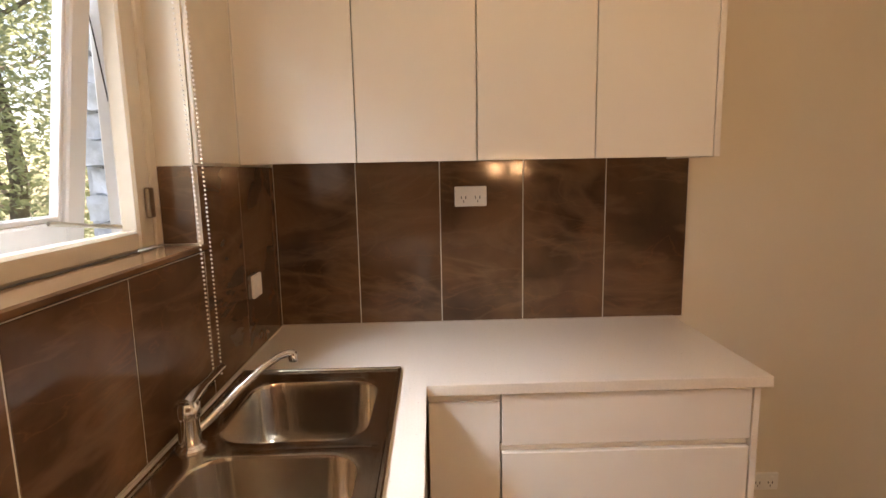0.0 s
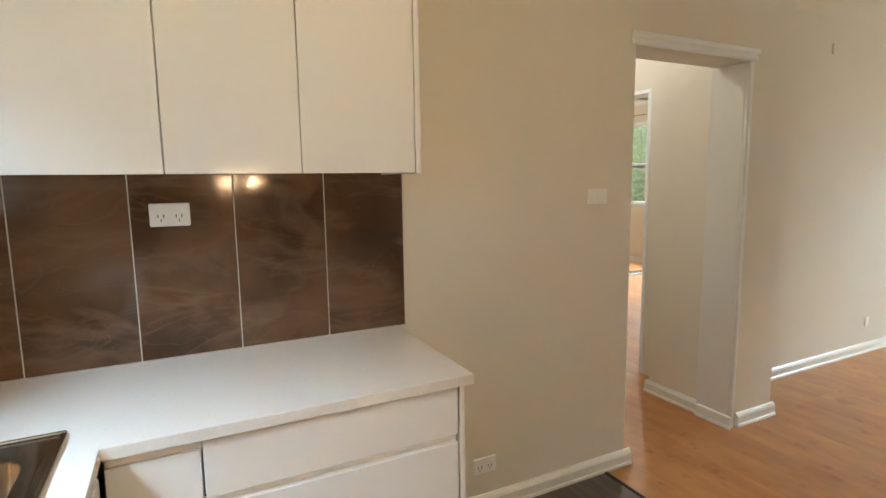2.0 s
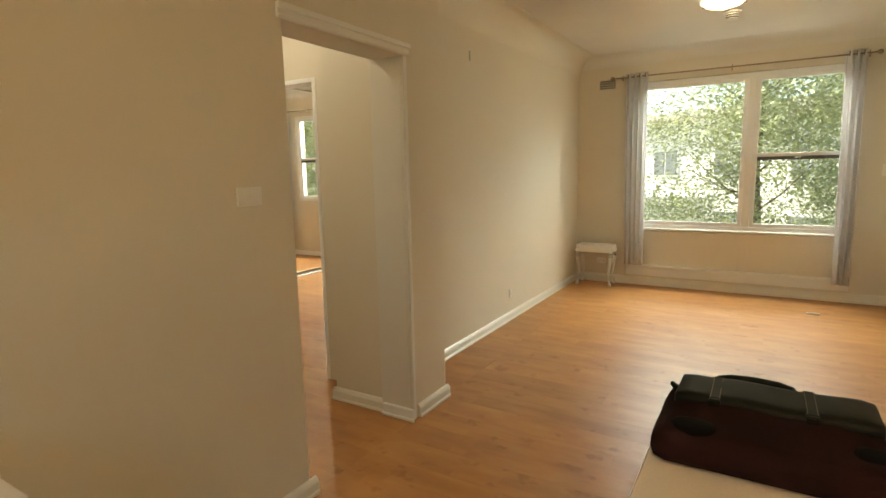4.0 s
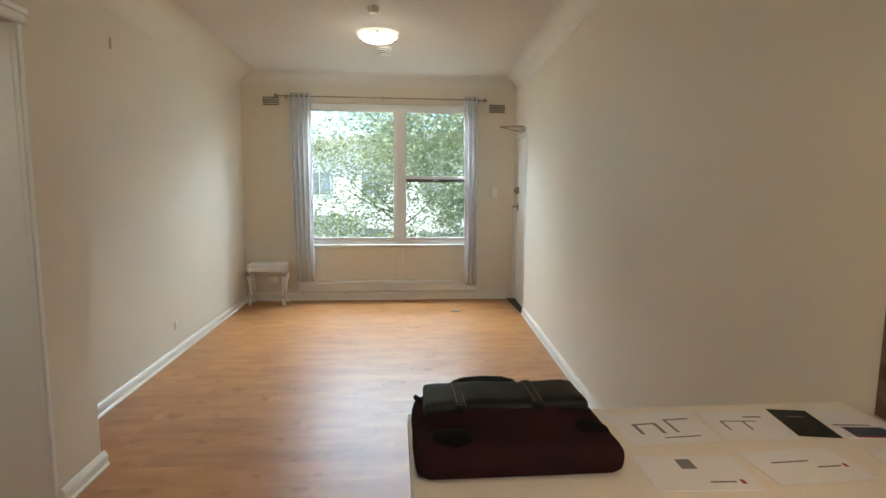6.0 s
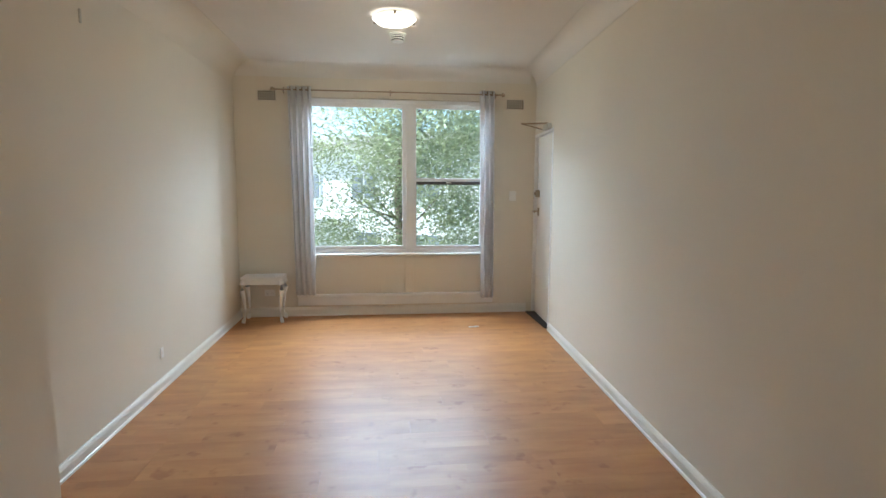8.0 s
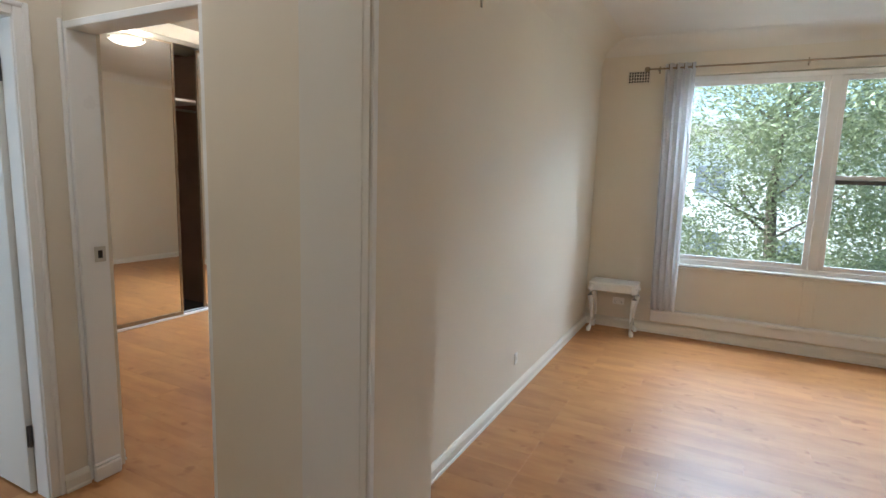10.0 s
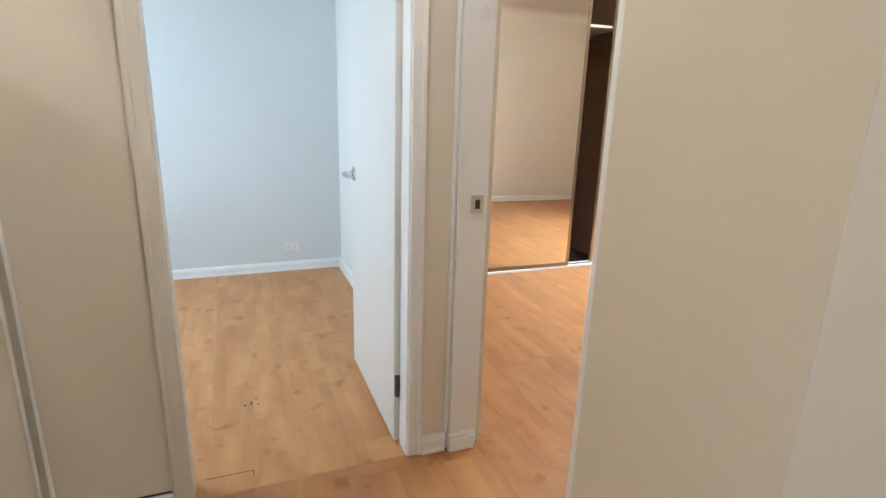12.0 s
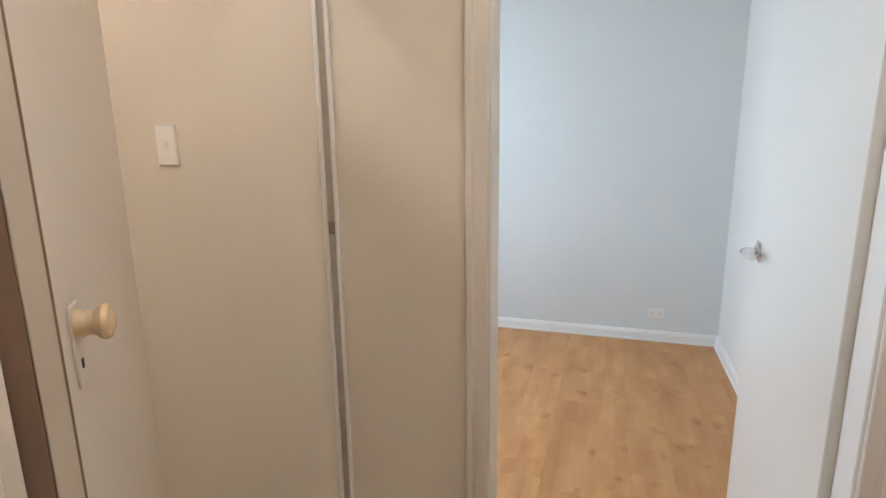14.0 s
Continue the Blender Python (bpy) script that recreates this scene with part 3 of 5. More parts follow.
part("ledge_face", boxes((0.28, 2.52, 7.862, 7.9, 0.122, 0.213), bevel=0.004), M_trim, panel)
part("batten", boxes((1.49, 1.59, 7.886, 7.9, 0.252, 0.66), bevel=0.003), M_wall, panel)
part("batten", boxes((0.34, 2.48, 7.886, 7.9, 0.662, 0.676), bevel=0.003), M_wall, panel)

# ---- bedroom and blue room windows ----
bw = window_unit("window_2", "white-painted bedroom window with double-hung panes", 1.3, 1.45, [(0.045, 1.255, 0.7)], M_trim)
bw.location = (-3.8, 7.98, 0.97)
rw = window_unit("window_3", "assumed, unseen white-painted window of the blue bedroom", 1.2, 1.25, [(0.045, 1.155, 0.6)], M_trim)
rw.location = (-3.8, 0.88, 0.95)

# ---- kitchen window ----
kw = thing("window_4", (0.62, -0.1, 1.27), "cream-painted kitchen window with a white awning sash pushed open", "window", kind="structure")
part("window_frame", boxes((0.655, 0.72, -0.13, -0.088, 1.29, 2.4), (2.12, 2.2, -0.13, -0.088, 1.29, 2.4), (0.72, 2.12, -0.13, -0.088, 1.29, 1.335), (0.72, 2.12, -0.13, -0.088, 2.105, 2.4), bevel=0.006), M_frame, kw)
part("frame_stop", boxes((0.621, 0.655, -0.12, -0.085, 1.29, 2.4), bevel=0.004), M_frame, kw)
part("outer_lining", boxes((0.655, 0.7, -0.165, -0.131, 1.26, 2.4), (0.7, 2.2, -0.19, -0.131, 1.25, 1.3), bevel=0.004), M_sashwhite, kw, "white outer lining of the window")
part("stay", tube([(0.73, -0.12, 1.345), (0.77, -0.165, 1.352), (0.85, -0.195, 1.365)], 0.005), M_alu, kw, "metal casement stay", True)
part("cord", tube([(0.7035, -0.16, 1.82), (0.7035, -0.15, 1.74), (0.7035, -0.136, 1.62)], 0.0015, 6), M_dark, kw, "thin dark cord")
part("latch", boxes((0.665, 0.69, -0.087, -0.075, 1.36, 1.43), bevel=0.003), M_nickel, kw, "worn brass window latch")
part("window_sill", boxes((0.6, 2.25, -0.088, 0.018, 1.272, 1.289), bevel=0.004), M_tile, kw, "brown glazed tile sill")
HING = pose(0, -0.1, 2.1, -8, 0, 0)


def sashpart(nm, specs, material, bev=0.004):
    bm = boxes(*specs, bevel=bev)
    bm.transform(HING)
    return part(nm, bm, material, kw)


sashpart("sash", [(0.722, 0.782, -0.036, 0, -0.8, 0), (2.04, 2.115, -0.036, 0, -0.8, 0), (0.782, 2.04, -0.036, 0, -0.8, -0.745), (0.782, 2.04, -0.036, 0, -0.06, 0)], M_sashwhite)
sashpart("glazing_bead", [(0.782, 0.794, -0.032, -0.01, -0.745, -0.06), (0.794, 2.04, -0.032, -0.01, -0.745, -0.733)], M_sashwhite, 0.002)
g = sashpart("pane", [(0.794, 2.04, -0.022, -0.018, -0.733, -0.06)], M_glass, 0)
g.visible_shadow = False

# ---- floors ----
board_floor(0.0, 3.05, 2.56, 7.9, 0.19, 1.2, M_wood, "warm orange beech laminate boards in the living room", 3)
board_floor(-1.75, 0.0, 2.75, 3.91, 0.19, 1.2, M_wood, "light beech laminate boards in the hall", 5)
board_floor(-0.355, 0.0, 3.91, 7.9, 0.19, 1.2, M_wood, "warm orange beech laminate boards along the living room wall", 6)
board_floor(-4.51, -1.75, 0.9, 3.86, 0.19, 1.2, M_litwood, "beech laminate boards in the blue bedroom, lightened for its stronger light", 7)
board_floor(-3.9, -0.47, 3.91, 7.9, 0.19, 1.2, M_wood, "warm beech laminate boards in the main bedroom", 8)
board_floor(0.0, EAST, 0.0, 2.55, 0.15, 1.0, M_vinyl, "dark grey-brown plank flooring in the kitchen", 9)
part("infill", boxes((-1.75, -0.61, 3.8, 3.95, -0.012, -0.001)), M_wood, thing("floor_threshold", label="laminate threshold under the bedroom door", category="floor", kind="structure"))
structure("floor_strip", boxes((0.0, 2.75, 2.545, 2.56, -0.011, 0.004)), M_dark, "thin dark joining strip between kitchen and living floors", "floor trim")


def tile_floor(x0, x1, y0, y1, s, z, label):
    th = thing("floor_tiles", label=label, category="floor", kind="structure")
    part("grout_bed", boxes((x0, x1, y0, y1, z - 0.03, z - 0.002)), M_dirtgrout, th)
    y = y1
    while y > y0 + 0.02:
        x = x0
        while x < x1 - 0.02:
            a, b = min(s, x1 - x), min(s, y - y0)
            bm = boxes((-a / 2 + 0.0025, a / 2 - 0.0025, -b / 2 + 0.0025, b / 2 - 0.0025, -0.008, 0), bevel=0.001)
            t = part("tile", bm, M_bathtile, th)
            t.location = (x + a / 2, y - b / 2, z)
            x += s
        y -= s


tile_floor(-1.75, -0.2, 2.3, 2.75, 0.2, 0.004, "cream square floor tiles before the bathroom door")
tile_floor(-1.75, -0.2, 0.9, 2.14, 0.2, 0.02, "cream square floor tiles in the bathroom")
structure("threshold", boxes((-1.75, -0.2, 2.14, 2.3, -0.01, 0.024), bevel=0.004), M_bathtile, "pale stone threshold of the bathroom", "threshold")

TURN = Matrix.Translation((2.945, 7, 0)) @ Matrix.Rotation(radians(-3.54), 4, "Z") @ Matrix.Translation((-EAST, -7, 0))

fm = thing("floor_chip", (-2.39, 2.975, 0), "small chipped dark gouge in the blue bedroom boards", "floor damage", kind="structure")
for k, (dx, dy, w, h) in enumerate(((0, 0, 0.03, 0.008), (0.02, -0.03, 0.012, 0.01), (-0.03, 0.02, 0.01, 0.014), (0.03, 0.03, 0.008, 0.01))):
    part("chip", boxes((-2.39 + dx, -2.39 + dx + w, 2.975 + dy, 2.975 + dy + h, -0.001, 0.0006)), M_dark, fm)
fc = thing("floor_gap", (-1.85, 2.9, 0), "open dark joint at the end of a lifted board", "floor damage", kind="structure")
part("gap", boxes((-1.86, -1.857, 2.79, 2.97, -0.001, 0.0007), (-1.857, -1.82, 2.968, 2.971, -0.001, 0.0007)), M_dark, fc)

# ---- doors ----


def lever(parent, at, s):
    """A lever handle on a round rose; s: the side to which it projects along y."""
    x, y, z = at
    bm = bmesh.new()
    rod(bm, (x, y, z), (x, y + s * 0.012, z), 0.026)
    part("rose", bm, M_chrome, parent, smooth=True)
    part("lever", tube([(x, y + s * 0.01, z), (x, y + s * 0.045, z), (x + 0.012, y + s * 0.052, z), (x + 0.06, y + s * 0.052, z), (x + 0.11, y + s * 0.046, z - 0.004)], [0.013, 0.013, 0.013, 0.012, 0.009]), M_chrome, parent, smooth=True)


leaf = thing("door_leaf", (-1.83, 3.55, 0), "open flat white door with chrome lever, swung into the blue bedroom", "door")
part("panel", boxes((-2.66, -1.845, 3.551, 3.587, 0.012, 2.04), bevel=0.002), M_door, leaf)
dh = part("door_handle", boxes((-2.605, -2.555, 3.545, 3.551, 1.055, 1.125), bevel=0.002), M_chrome, leaf)
lever(dh, (-2.58, 3.551, 1.09), -1)
for z in (0.28, 1.86):
    hb = bmesh.new()
    rod(hb, (-1.838, 3.5665, z - 0.05), (-1.838, 3.5665, z + 0.05), 0.0065, n=10)
    h = part("hinge", hb, M_rail, leaf, "dark worn steel butt hinge", True)
    part("hinge_plate", boxes((-1.8448, -1.8435, 3.554, 3.584, z - 0.05, z + 0.05)), M_rail, h)

sp = thing("strike_plate", (-1.7, 3.84, 1.08), "steel strike plate on the white bedroom door jamb", "strike plate")
part("plate", boxes((-1.71, -1.7075, 3.815, 3.865, 1.045, 1.115), bevel=0.001), M_alu, sp)
part("latch_hole", boxes((-1.7074, -1.7064, 3.83, 3.85, 1.062, 1.098)), M_dark, sp)

# bathroom door, ajar, its free edge towards the hall
A, B = Vector((-0.978, 2.337, 0)), Vector((-1.4, 2.0, 0))
bd = thing("door_leaf", A, "cream enamelled bathroom door standing ajar with a round knob", "door")
ang = math.atan2(B.y - A.y, B.x - A.x)
MB = Matrix.Translation(A) @ Matrix.Rotation(ang, 4, "Z")


def bpart(nm, bm, material, parent=bd, smooth=False, label=""):
    bm.transform(MB)
    return part(nm, bm, material, parent, label, smooth)


bpart("panel", boxes((0, 0.56, 0, 0.036, 0.03, 2.03), bevel=0.003), M_creamdoor)
bpart("edge_line", boxes((-0.0006, 0.001, 0.0, 0.003, 0.03, 2.03)), M_robe_and_gap)
# solid brown block drawn in place of the rebate's shade
bpart("edge_gap", boxes((0.0, 0.05, 0.0365, 0.085, 0.03, 2.03)), M_robe_and_gap, label="brown block standing for the shade in the rebate")
bpart("edge_bead", boxes((-0.006, 0.03, 0.0855, 0.125, 0.0, 2.04), bevel=0.004), M_creamdoor)
pl = bpart("backplate", boxes((0.038, 0.085, -0.004, 0, 1.15, 1.275), bevel=0.003), M_creamdoor)
bpart("knob", lathe([(0.021, 0), (0.021, 0.008), (0.018, 0.012), (0.018, 0.024), (0.023, 0.029), (0.027, 0.036), (0.025, 0.044), (0.012, 0.049), (0.001, 0.05)], m=Matrix.Translation((0.06, -0.004, 1.243)) @ Matrix.Rotation(radians(90), 4, "X")), M_knob, pl, True, "round yellowed cream door knob")
bpart("keyhole", boxes((0.056, 0.064, -0.0055, -0.0035, 1.176, 1.19)), M_dark, pl)

# latch strip on the hall's end wall
jb = thing("door_jamb_strip", (-1.74, 2.3, 0), "cream painted door stop strip with steel latch catch", "door jamb", kind="structure")
part("strip", boxes((-1.75, -1.738, 2.335, 2.345, 0.0, 2.07), (-1.75, -1.738, 2.302, 2.312, 0, 2.07), bevel=0.002), M_trim, jb)
part("groove", boxes((-1.7499, -1.745, 2.312, 2.335, 0.0, 2.07)), M_alu, jb, "shadowed metal channel")
part("catch", boxes((-1.7445, -1.739, 2.314, 2.331, 1.25, 1.285), bevel=0.002), M_nickel, jb)

# entry door
ed = thing("door_leaf", (EAST, 7.48, 0), "flat cream entry door with closer, deadlock and brass lever", "door")
part("panel", boxes((EAST + 0.03, EAST + 0.07, 7.103, 7.857, 0.012, 2.036), bevel=0.002), M_creampaint_and_shade, ed)
lk = part("deadlock", boxes((EAST - 0.012, EAST + 0.03, 7.72, 7.79, 1.36, 1.44), bevel=0.006), M_nickel, ed, "dark brass deadlock")
bm = bmesh.new()
rod(bm, (EAST - 0.03, 7.755, 1.4), (EAST - 0.012, 7.755, 1.4), 0.016)
part("thumb_turn", bm, M_nickel, lk, smooth=True)
lv = part("door_handle", boxes((EAST + 0.018, EAST + 0.03, 7.735, 7.785, 1.15, 1.24), bevel=0.004), M_nickel, ed, "dark brass lever handle")
part("lever", tube([(EAST + 0.02, 7.76, 1.2), (EAST - 0.035, 7.76, 1.2), (EAST - 0.042, 7.75, 1.2), (EAST - 0.04, 7.66, 1.195)], 0.009), M_nickel, lv, smooth=True)
cl = part("door_closer", boxes((EAST - 0.045, EAST - 0.002, 7.15, 7.36, 2.06, 2.12), bevel=0.008), M_alu, ed, "grey metal door closer")
part("closer_arm", tube([(EAST - 0.02, 7.25, 2.13), (EAST - 0.26, 7.42, 2.14)], 0.009), M_nickel, cl)
part("closer_arm", tube([(EAST - 0.26, 7.42, 2.14), (EAST - 0.0, 7.5, 2.09)], 0.007), M_nickel, cl)
structure("threshold", boxes((EAST - 0.01, EAST + 0.1, 7.1, 7.86, -0.01, 0.01)), M_dark, "dark doormat strip at the entry door", "threshold")

# ---- wardrobe ----
MX = -3.87
wr = thing("wardrobe", (MX, 5.9, 0), "built-in wardrobe with mirrored sliding doors, partly open onto dark interior", "wardrobe")
part("top_panel", boxes((-4.52, MX + 0.02, 3.92, 7.9, 2.66, CEIL)), M_wall, wr, "cream plaster bulkhead")
part("bottom_track", boxes((MX - 0.09, MX + 0.01, 3.945, 7.9, 0.0, 0.022), bevel=0.003), M_trim, wr, "white bottom rail")
part("track_groove", boxes((MX - 0.05, MX - 0.02, 3.95, 7.89, 0.0221, 0.0232)), M_dark, wr)
part("top_track", boxes((MX - 0.09, MX + 0.01, 3.945, 7.9, 2.62, 2.66), bevel=0.003), M_alu, wr)
part("back_panel", boxes((-4.52, -4.5, 3.925, 7.9, 0.0, 2.66)), M_robe_and_gap, wr)
part("divider", boxes((-4.5, MX - 0.1, 6.28, 6.3, 0.0, 2.62)), M_robe_and_gap, wr)
part("divider", boxes((-4.5, MX - 0.1, 5.62, 5.64, 0.0, 2.62)), M_robe_and_gap, wr)
part("shelf", boxes((-4.5, MX - 0.12, 5.64, 6.28, 2.12, 2.14)), M_plastic, wr, "white shelf")
bm = bmesh.new()
rod(bm, (-4.18, 5.64, 2.05), (-4.18, 6.28, 2.05), 0.012)
part("hanging_rail", bm, M_alu, wr, smooth=True)
for y0, y1, dx, lean in ((4.05, 5.82, -0.03, -2.1), (6.11, 7.86, -0.07, 0)):
    d = part("mirror_door", boxes((MX + dx, MX + dx + 0.006, y0 + 0.025, y1 - 0.025, 0.06, 2.6)), M_mirror, wr, "tall mirrored sliding door")
    part("door_frame", boxes((MX + dx - 0.01, MX + dx + 0.012, y0, y0 + 0.025, 0.024, 2.62), (MX + dx - 0.01, MX + dx + 0.012, y1 - 0.025, y1, 0.024, 2.62), (MX + dx - 0.01, MX + dx + 0.012, y0 + 0.025, y1 - 0.025, 0.024, 0.06), (MX + dx - 0.01, MX + dx + 0.012, y0 + 0.025, y1 - 0.025, 2.6, 2.62), bevel=0.002), M_nickel, d, "bronze metal door frame")
    mid = Matrix.Translation((MX + dx, (y0 + y1) / 2, 0))
    for leaf_mesh in [d] + list(d.children):
        leaf_mesh.data.transform(mid @ Matrix.Rotation(radians(lean), 4, "Z") @ mid.inverted())


# ---- kitchen ----
def panel_door(nm, x, y0, y1, z0, z1, parent, t=0.018):
    return part(nm, boxes((x - t, x, y0 + 0.0015, y1 - 0.0015, z0 + 0.0015, z1 - 0.0015), bevel=0.0015), M_gloss, parent)


def wall_tiles(name, label, rects, plane):
    """Glazed tiles with recessed pale grout; rects: (from, to, low, high) along the wall."""
    th = thing(name, label=label, category="splashback", kind="structure")
    for i, (a, b, z0, z1) in enumerate(rects):
        g = 0.002
        if plane == "x":
            part("tile", boxes((0, 0.009, a + g, b - g, z0 + g, z1 - g), bevel=0.0008), M_tile, th)
            part("grout", boxes((0, 0.0075, a, b, z0, z1)), M_grout, th)
        elif plane == "y":
            part("tile", boxes((a + g, b - g, 0, 0.009, z0 + g, z1 - g), bevel=0.0008), M_tile, th)
            part("grout", boxes((a, b, 0, 0.0075, z0, z1)), M_grout, th)
        elif plane == "reveal":
            part("tile", boxes((0.62, 0.629, a + g, b - g, z0 + g, z1 - g), bevel=0.0008), M_tile, th)
            part("grout", boxes((0.62, 0.6275, a, b, z0, z1)), M_grout, th)
        else:
            part("tile", boxes((EAST - 0.009, EAST, a + g, b - g, z0 + g, z1 - g), bevel=0.0008), M_tile, th)
            part("grout", boxes((EAST - 0.0075, EAST, a, b, z0, z1)), M_grout, th)
    return th


wall_tiles("splashback_side", "dark brown marbled upright tiles with pale grout", [(0.008 + 0.3 * i, 0.3 + 0.3 * i, 0.9, 1.5) if i == 0 else (0.3 * i, 0.3 * i + 0.3, 0.9, 1.5) for i in range(5)], "x")
wall_tiles("splashback_window", "dark brown marbled tiles below the kitchen window", [(0.01, 0.05, 0.9, 1.48), (0.05, 0.35, 0.9, 1.48), (0.35, 0.619, 0.9, 1.48)] + [(0.62 + 0.03 + 0.3 * i if i else 0.62, min(0.95 + 0.3 * i, 2.6), 0.9, 1.27) for i in range(6)], "y")
wall_tiles("splashback_reveal", "dark brown tile in the window reveal", [(-0.085, 0.0, 1.29, 1.48)], "reveal")
st = wall_tiles("splashback_entry", "dark brown marbled tiles behind the cooking side", [(2.33 - 0.3 * (i + 1), 2.33 - 0.3 * i, 0.9, 1.46) for i in range(7)], "east")

up = thing("wall_cabinet", (0.17, 0.7, 1.49), "row of glossy white handle-less wall cupboards over the bench", "kitchen cabinet")
part("body", boxes((0.0, 0.31, 0.0, 1.415, 1.49, 2.55)), M_gloss, up)
part("end_panel", boxes((0.0, 0.332, 1.416, 1.434, 1.482, 2.55), bevel=0.001), M_gloss, up)
for i, (a, b) in enumerate(((0.0, 0.352), (0.352, 0.708), (0.708, 1.06), (1.06, 1.415))):
    panel_door("door", 0.331, a, b, 1.482, 2.55, up)
part("filler", boxes((0.332, 0.345, 0.0, 0.012, 1.482, 2.55)), M_gloss, up)
blk = thing("wall_filler", (0.48, 0.06, 1.48), "cream boxed filler between wall cupboard and window", "filler panel", kind="structure")
part("panel", boxes((0.347, 0.615, 0.0, 0.012, 1.484, 2.55), bevel=0.002), M_frame, blk)

wt = thing("worktop", (0.6, 0.7, 0.9), "L-shaped cream stone-look worktop with a sink cut-out", "worktop")
def outline_slab(outer, holes, z0, z1):
    """A slab with straight outline and rectangular holes, cut from a grid of cells and welded."""
    xs = sorted({p[0] for p in outer} | {v for h in holes for v in h[:2]})
    ys = sorted({p[1] for p in outer} | {v for h in holes for v in h[2:]})
    bm = bmesh.new()
    vert = {}
    for x0, x1 in zip(xs, xs[1:]):
        for y0, y1 in zip(ys, ys[1:]):
            cx, cy = (x0 + x1) / 2, (y0 + y1) / 2
            inside = False
            for (ax, ay), (bx, by) in zip(outer, outer[1:] + outer[:1]):
                if (ay > cy) != (by > cy) and cx < ax:
                    inside = not inside
            if inside and not any(h[0] < cx < h[1] and h[2] < cy < h[3] for h in holes):
                bm.faces.new([vert.setdefault(p, bm.verts.new((*p, z1))) if p not in vert else vert[p] for p in ((x0, y0), (x1, y0), (x1, y1), (x0, y1))])
    for v in [v for v in bm.verts if not v.link_faces]:
        bm.verts.remove(v)
    bmesh.ops.recalc_face_normals(bm, faces=bm.faces[:])
    got = bmesh.ops.extrude_face_region(bm, geom=bm.faces[:])
    for v in got["geom"]:
        if isinstance(v, bmesh.types.BMVert):
            v.co.z = z0
    return bm


part("slab", outline_slab([(0.0, 0.0), (2.6, 0.0), (2.6, 0.545), (0.6, 0.545), (0.6, 1.465), (0.0, 1.465)], [(0.5, 1.415, 0.045, 0.46)], 0.87, 0.9), M_bench, wt)

for nm, spec in (("front_edge", (0.602, 2.6, 0.5452, 0.547, 0.871, 0.8995)), ("side_edge", (0.6002, 0.602, 0.5452, 1.4648, 0.871, 0.8995)), ("end_edge", (0.0, 0.602, 1.4652, 1.467, 0.871, 0.8995))):
    part(nm, boxes(spec, bevel=0.0006), M_bench, wt)
part("sealant", boxes((0.0095, 0.013, 0.013, 1.465, 0.9, 0.9035), (0.0095, 2.6, 0.0095, 0.013, 0.9, 0.9035)), M_grout, wt, "pale silicone seal along the tiles")

bc = thing("base_cabinet", (0.3, 1.0, 0), "white base unit with two wide handle-less drawers", "kitchen cabinet")
part("body", boxes((0.02, 0.565, 0.55, 1.42, 0.12, 0.855)), M_gloss, bc)
part("end_panel", boxes((0.02, 0.59, 1.424, 1.442, 0.0, 0.87), bevel=0.001), M_gloss, bc)
part("kickboard", boxes((0.02, 0.52, 0.55, 1.42, 0.0, 0.118)), M_gloss, bc)
part("finger_rail", boxes((0.566, 0.575, 0.55, 1.42, 0.835, 0.868), (0.566, 0.575, 0.74, 1.42, 0.69, 0.72)), M_plastic, bc)
panel_door("door", 0.585, 0.548, 0.742, 0.14, 0.845, bc)
panel_door("drawer_front", 0.592, 0.744, 1.42, 0.72, 0.868, bc)
panel_door("drawer_front", 0.592, 0.744, 1.42, 0.43, 0.70, bc)
panel_door("drawer_front", 0.592, 0.744, 1.42, 0.14, 0.41, bc)
bc2 = thing("base_cabinet", (1.6, 0.3, 0), "white base unit under the sink and window", "kitchen cabinet")
part("body", boxes((0.6, 2.6, 0.42, 0.525, 0.12, 0.85), (0.6, 2.6, 0.02, 0.06, 0.12, 0.85), (0.6, 0.62, 0.06, 0.42, 0.12, 0.7), (2.58, 2.6, 0.06, 0.42, 0.12, 0.85)), M_gloss, bc2)
for i in range(4):
    part("door", boxes((0.62 + i * 0.49, 0.62 + i * 0.49 + 0.487, 0.526, 0.543, 0.14, 0.845), bevel=0.0015), M_gloss, bc2)
part("kickboard", boxes((0.6, 2.6, 0.42, 0.48, 0.0, 0.118)), M_gloss, bc2)


def bowl(x0, x1, y0, y1, top, depth, r=0.07, n=6):
    bm = bmesh.new()

    def ring(ins, z, rr):
        vs = []
        for cx, cy, a0 in ((x1 - ins - rr, y1 - ins - rr, 0), (x0 + ins + rr, y1 - ins - rr, 90), (x0 + ins + rr, y0 + ins + rr, 180), (x1 - ins - rr, y0 + ins + rr, 270)):
            for k in range(n + 1):
                a = radians(a0 + 90 * k / n)
                vs.append(bm.verts.new((cx + rr * math.cos(a), cy + rr * math.sin(a), z)))
        return vs

    rings = [ring(-0.03, top + 0.0015, 0.012), ring(-0.012, top + 0.003, r + 0.012), ring(-0.003, top + 0.002, r + 0.003), ring(0.0, top - 0.006, r), ring(0.006, top - depth + 0.04, r), ring(0.018, top - depth + 0.012, r), ring(0.05, top - depth, r * 0.7)]
    for a, b in zip(rings, rings[1:]):
        for k in range(len(a)):
            bm.faces.new((a[k], a[(k + 1) % len(a)], b[(k + 1) % len(a)], b[k]))
    bm.faces.new(rings[-1])
    return bm


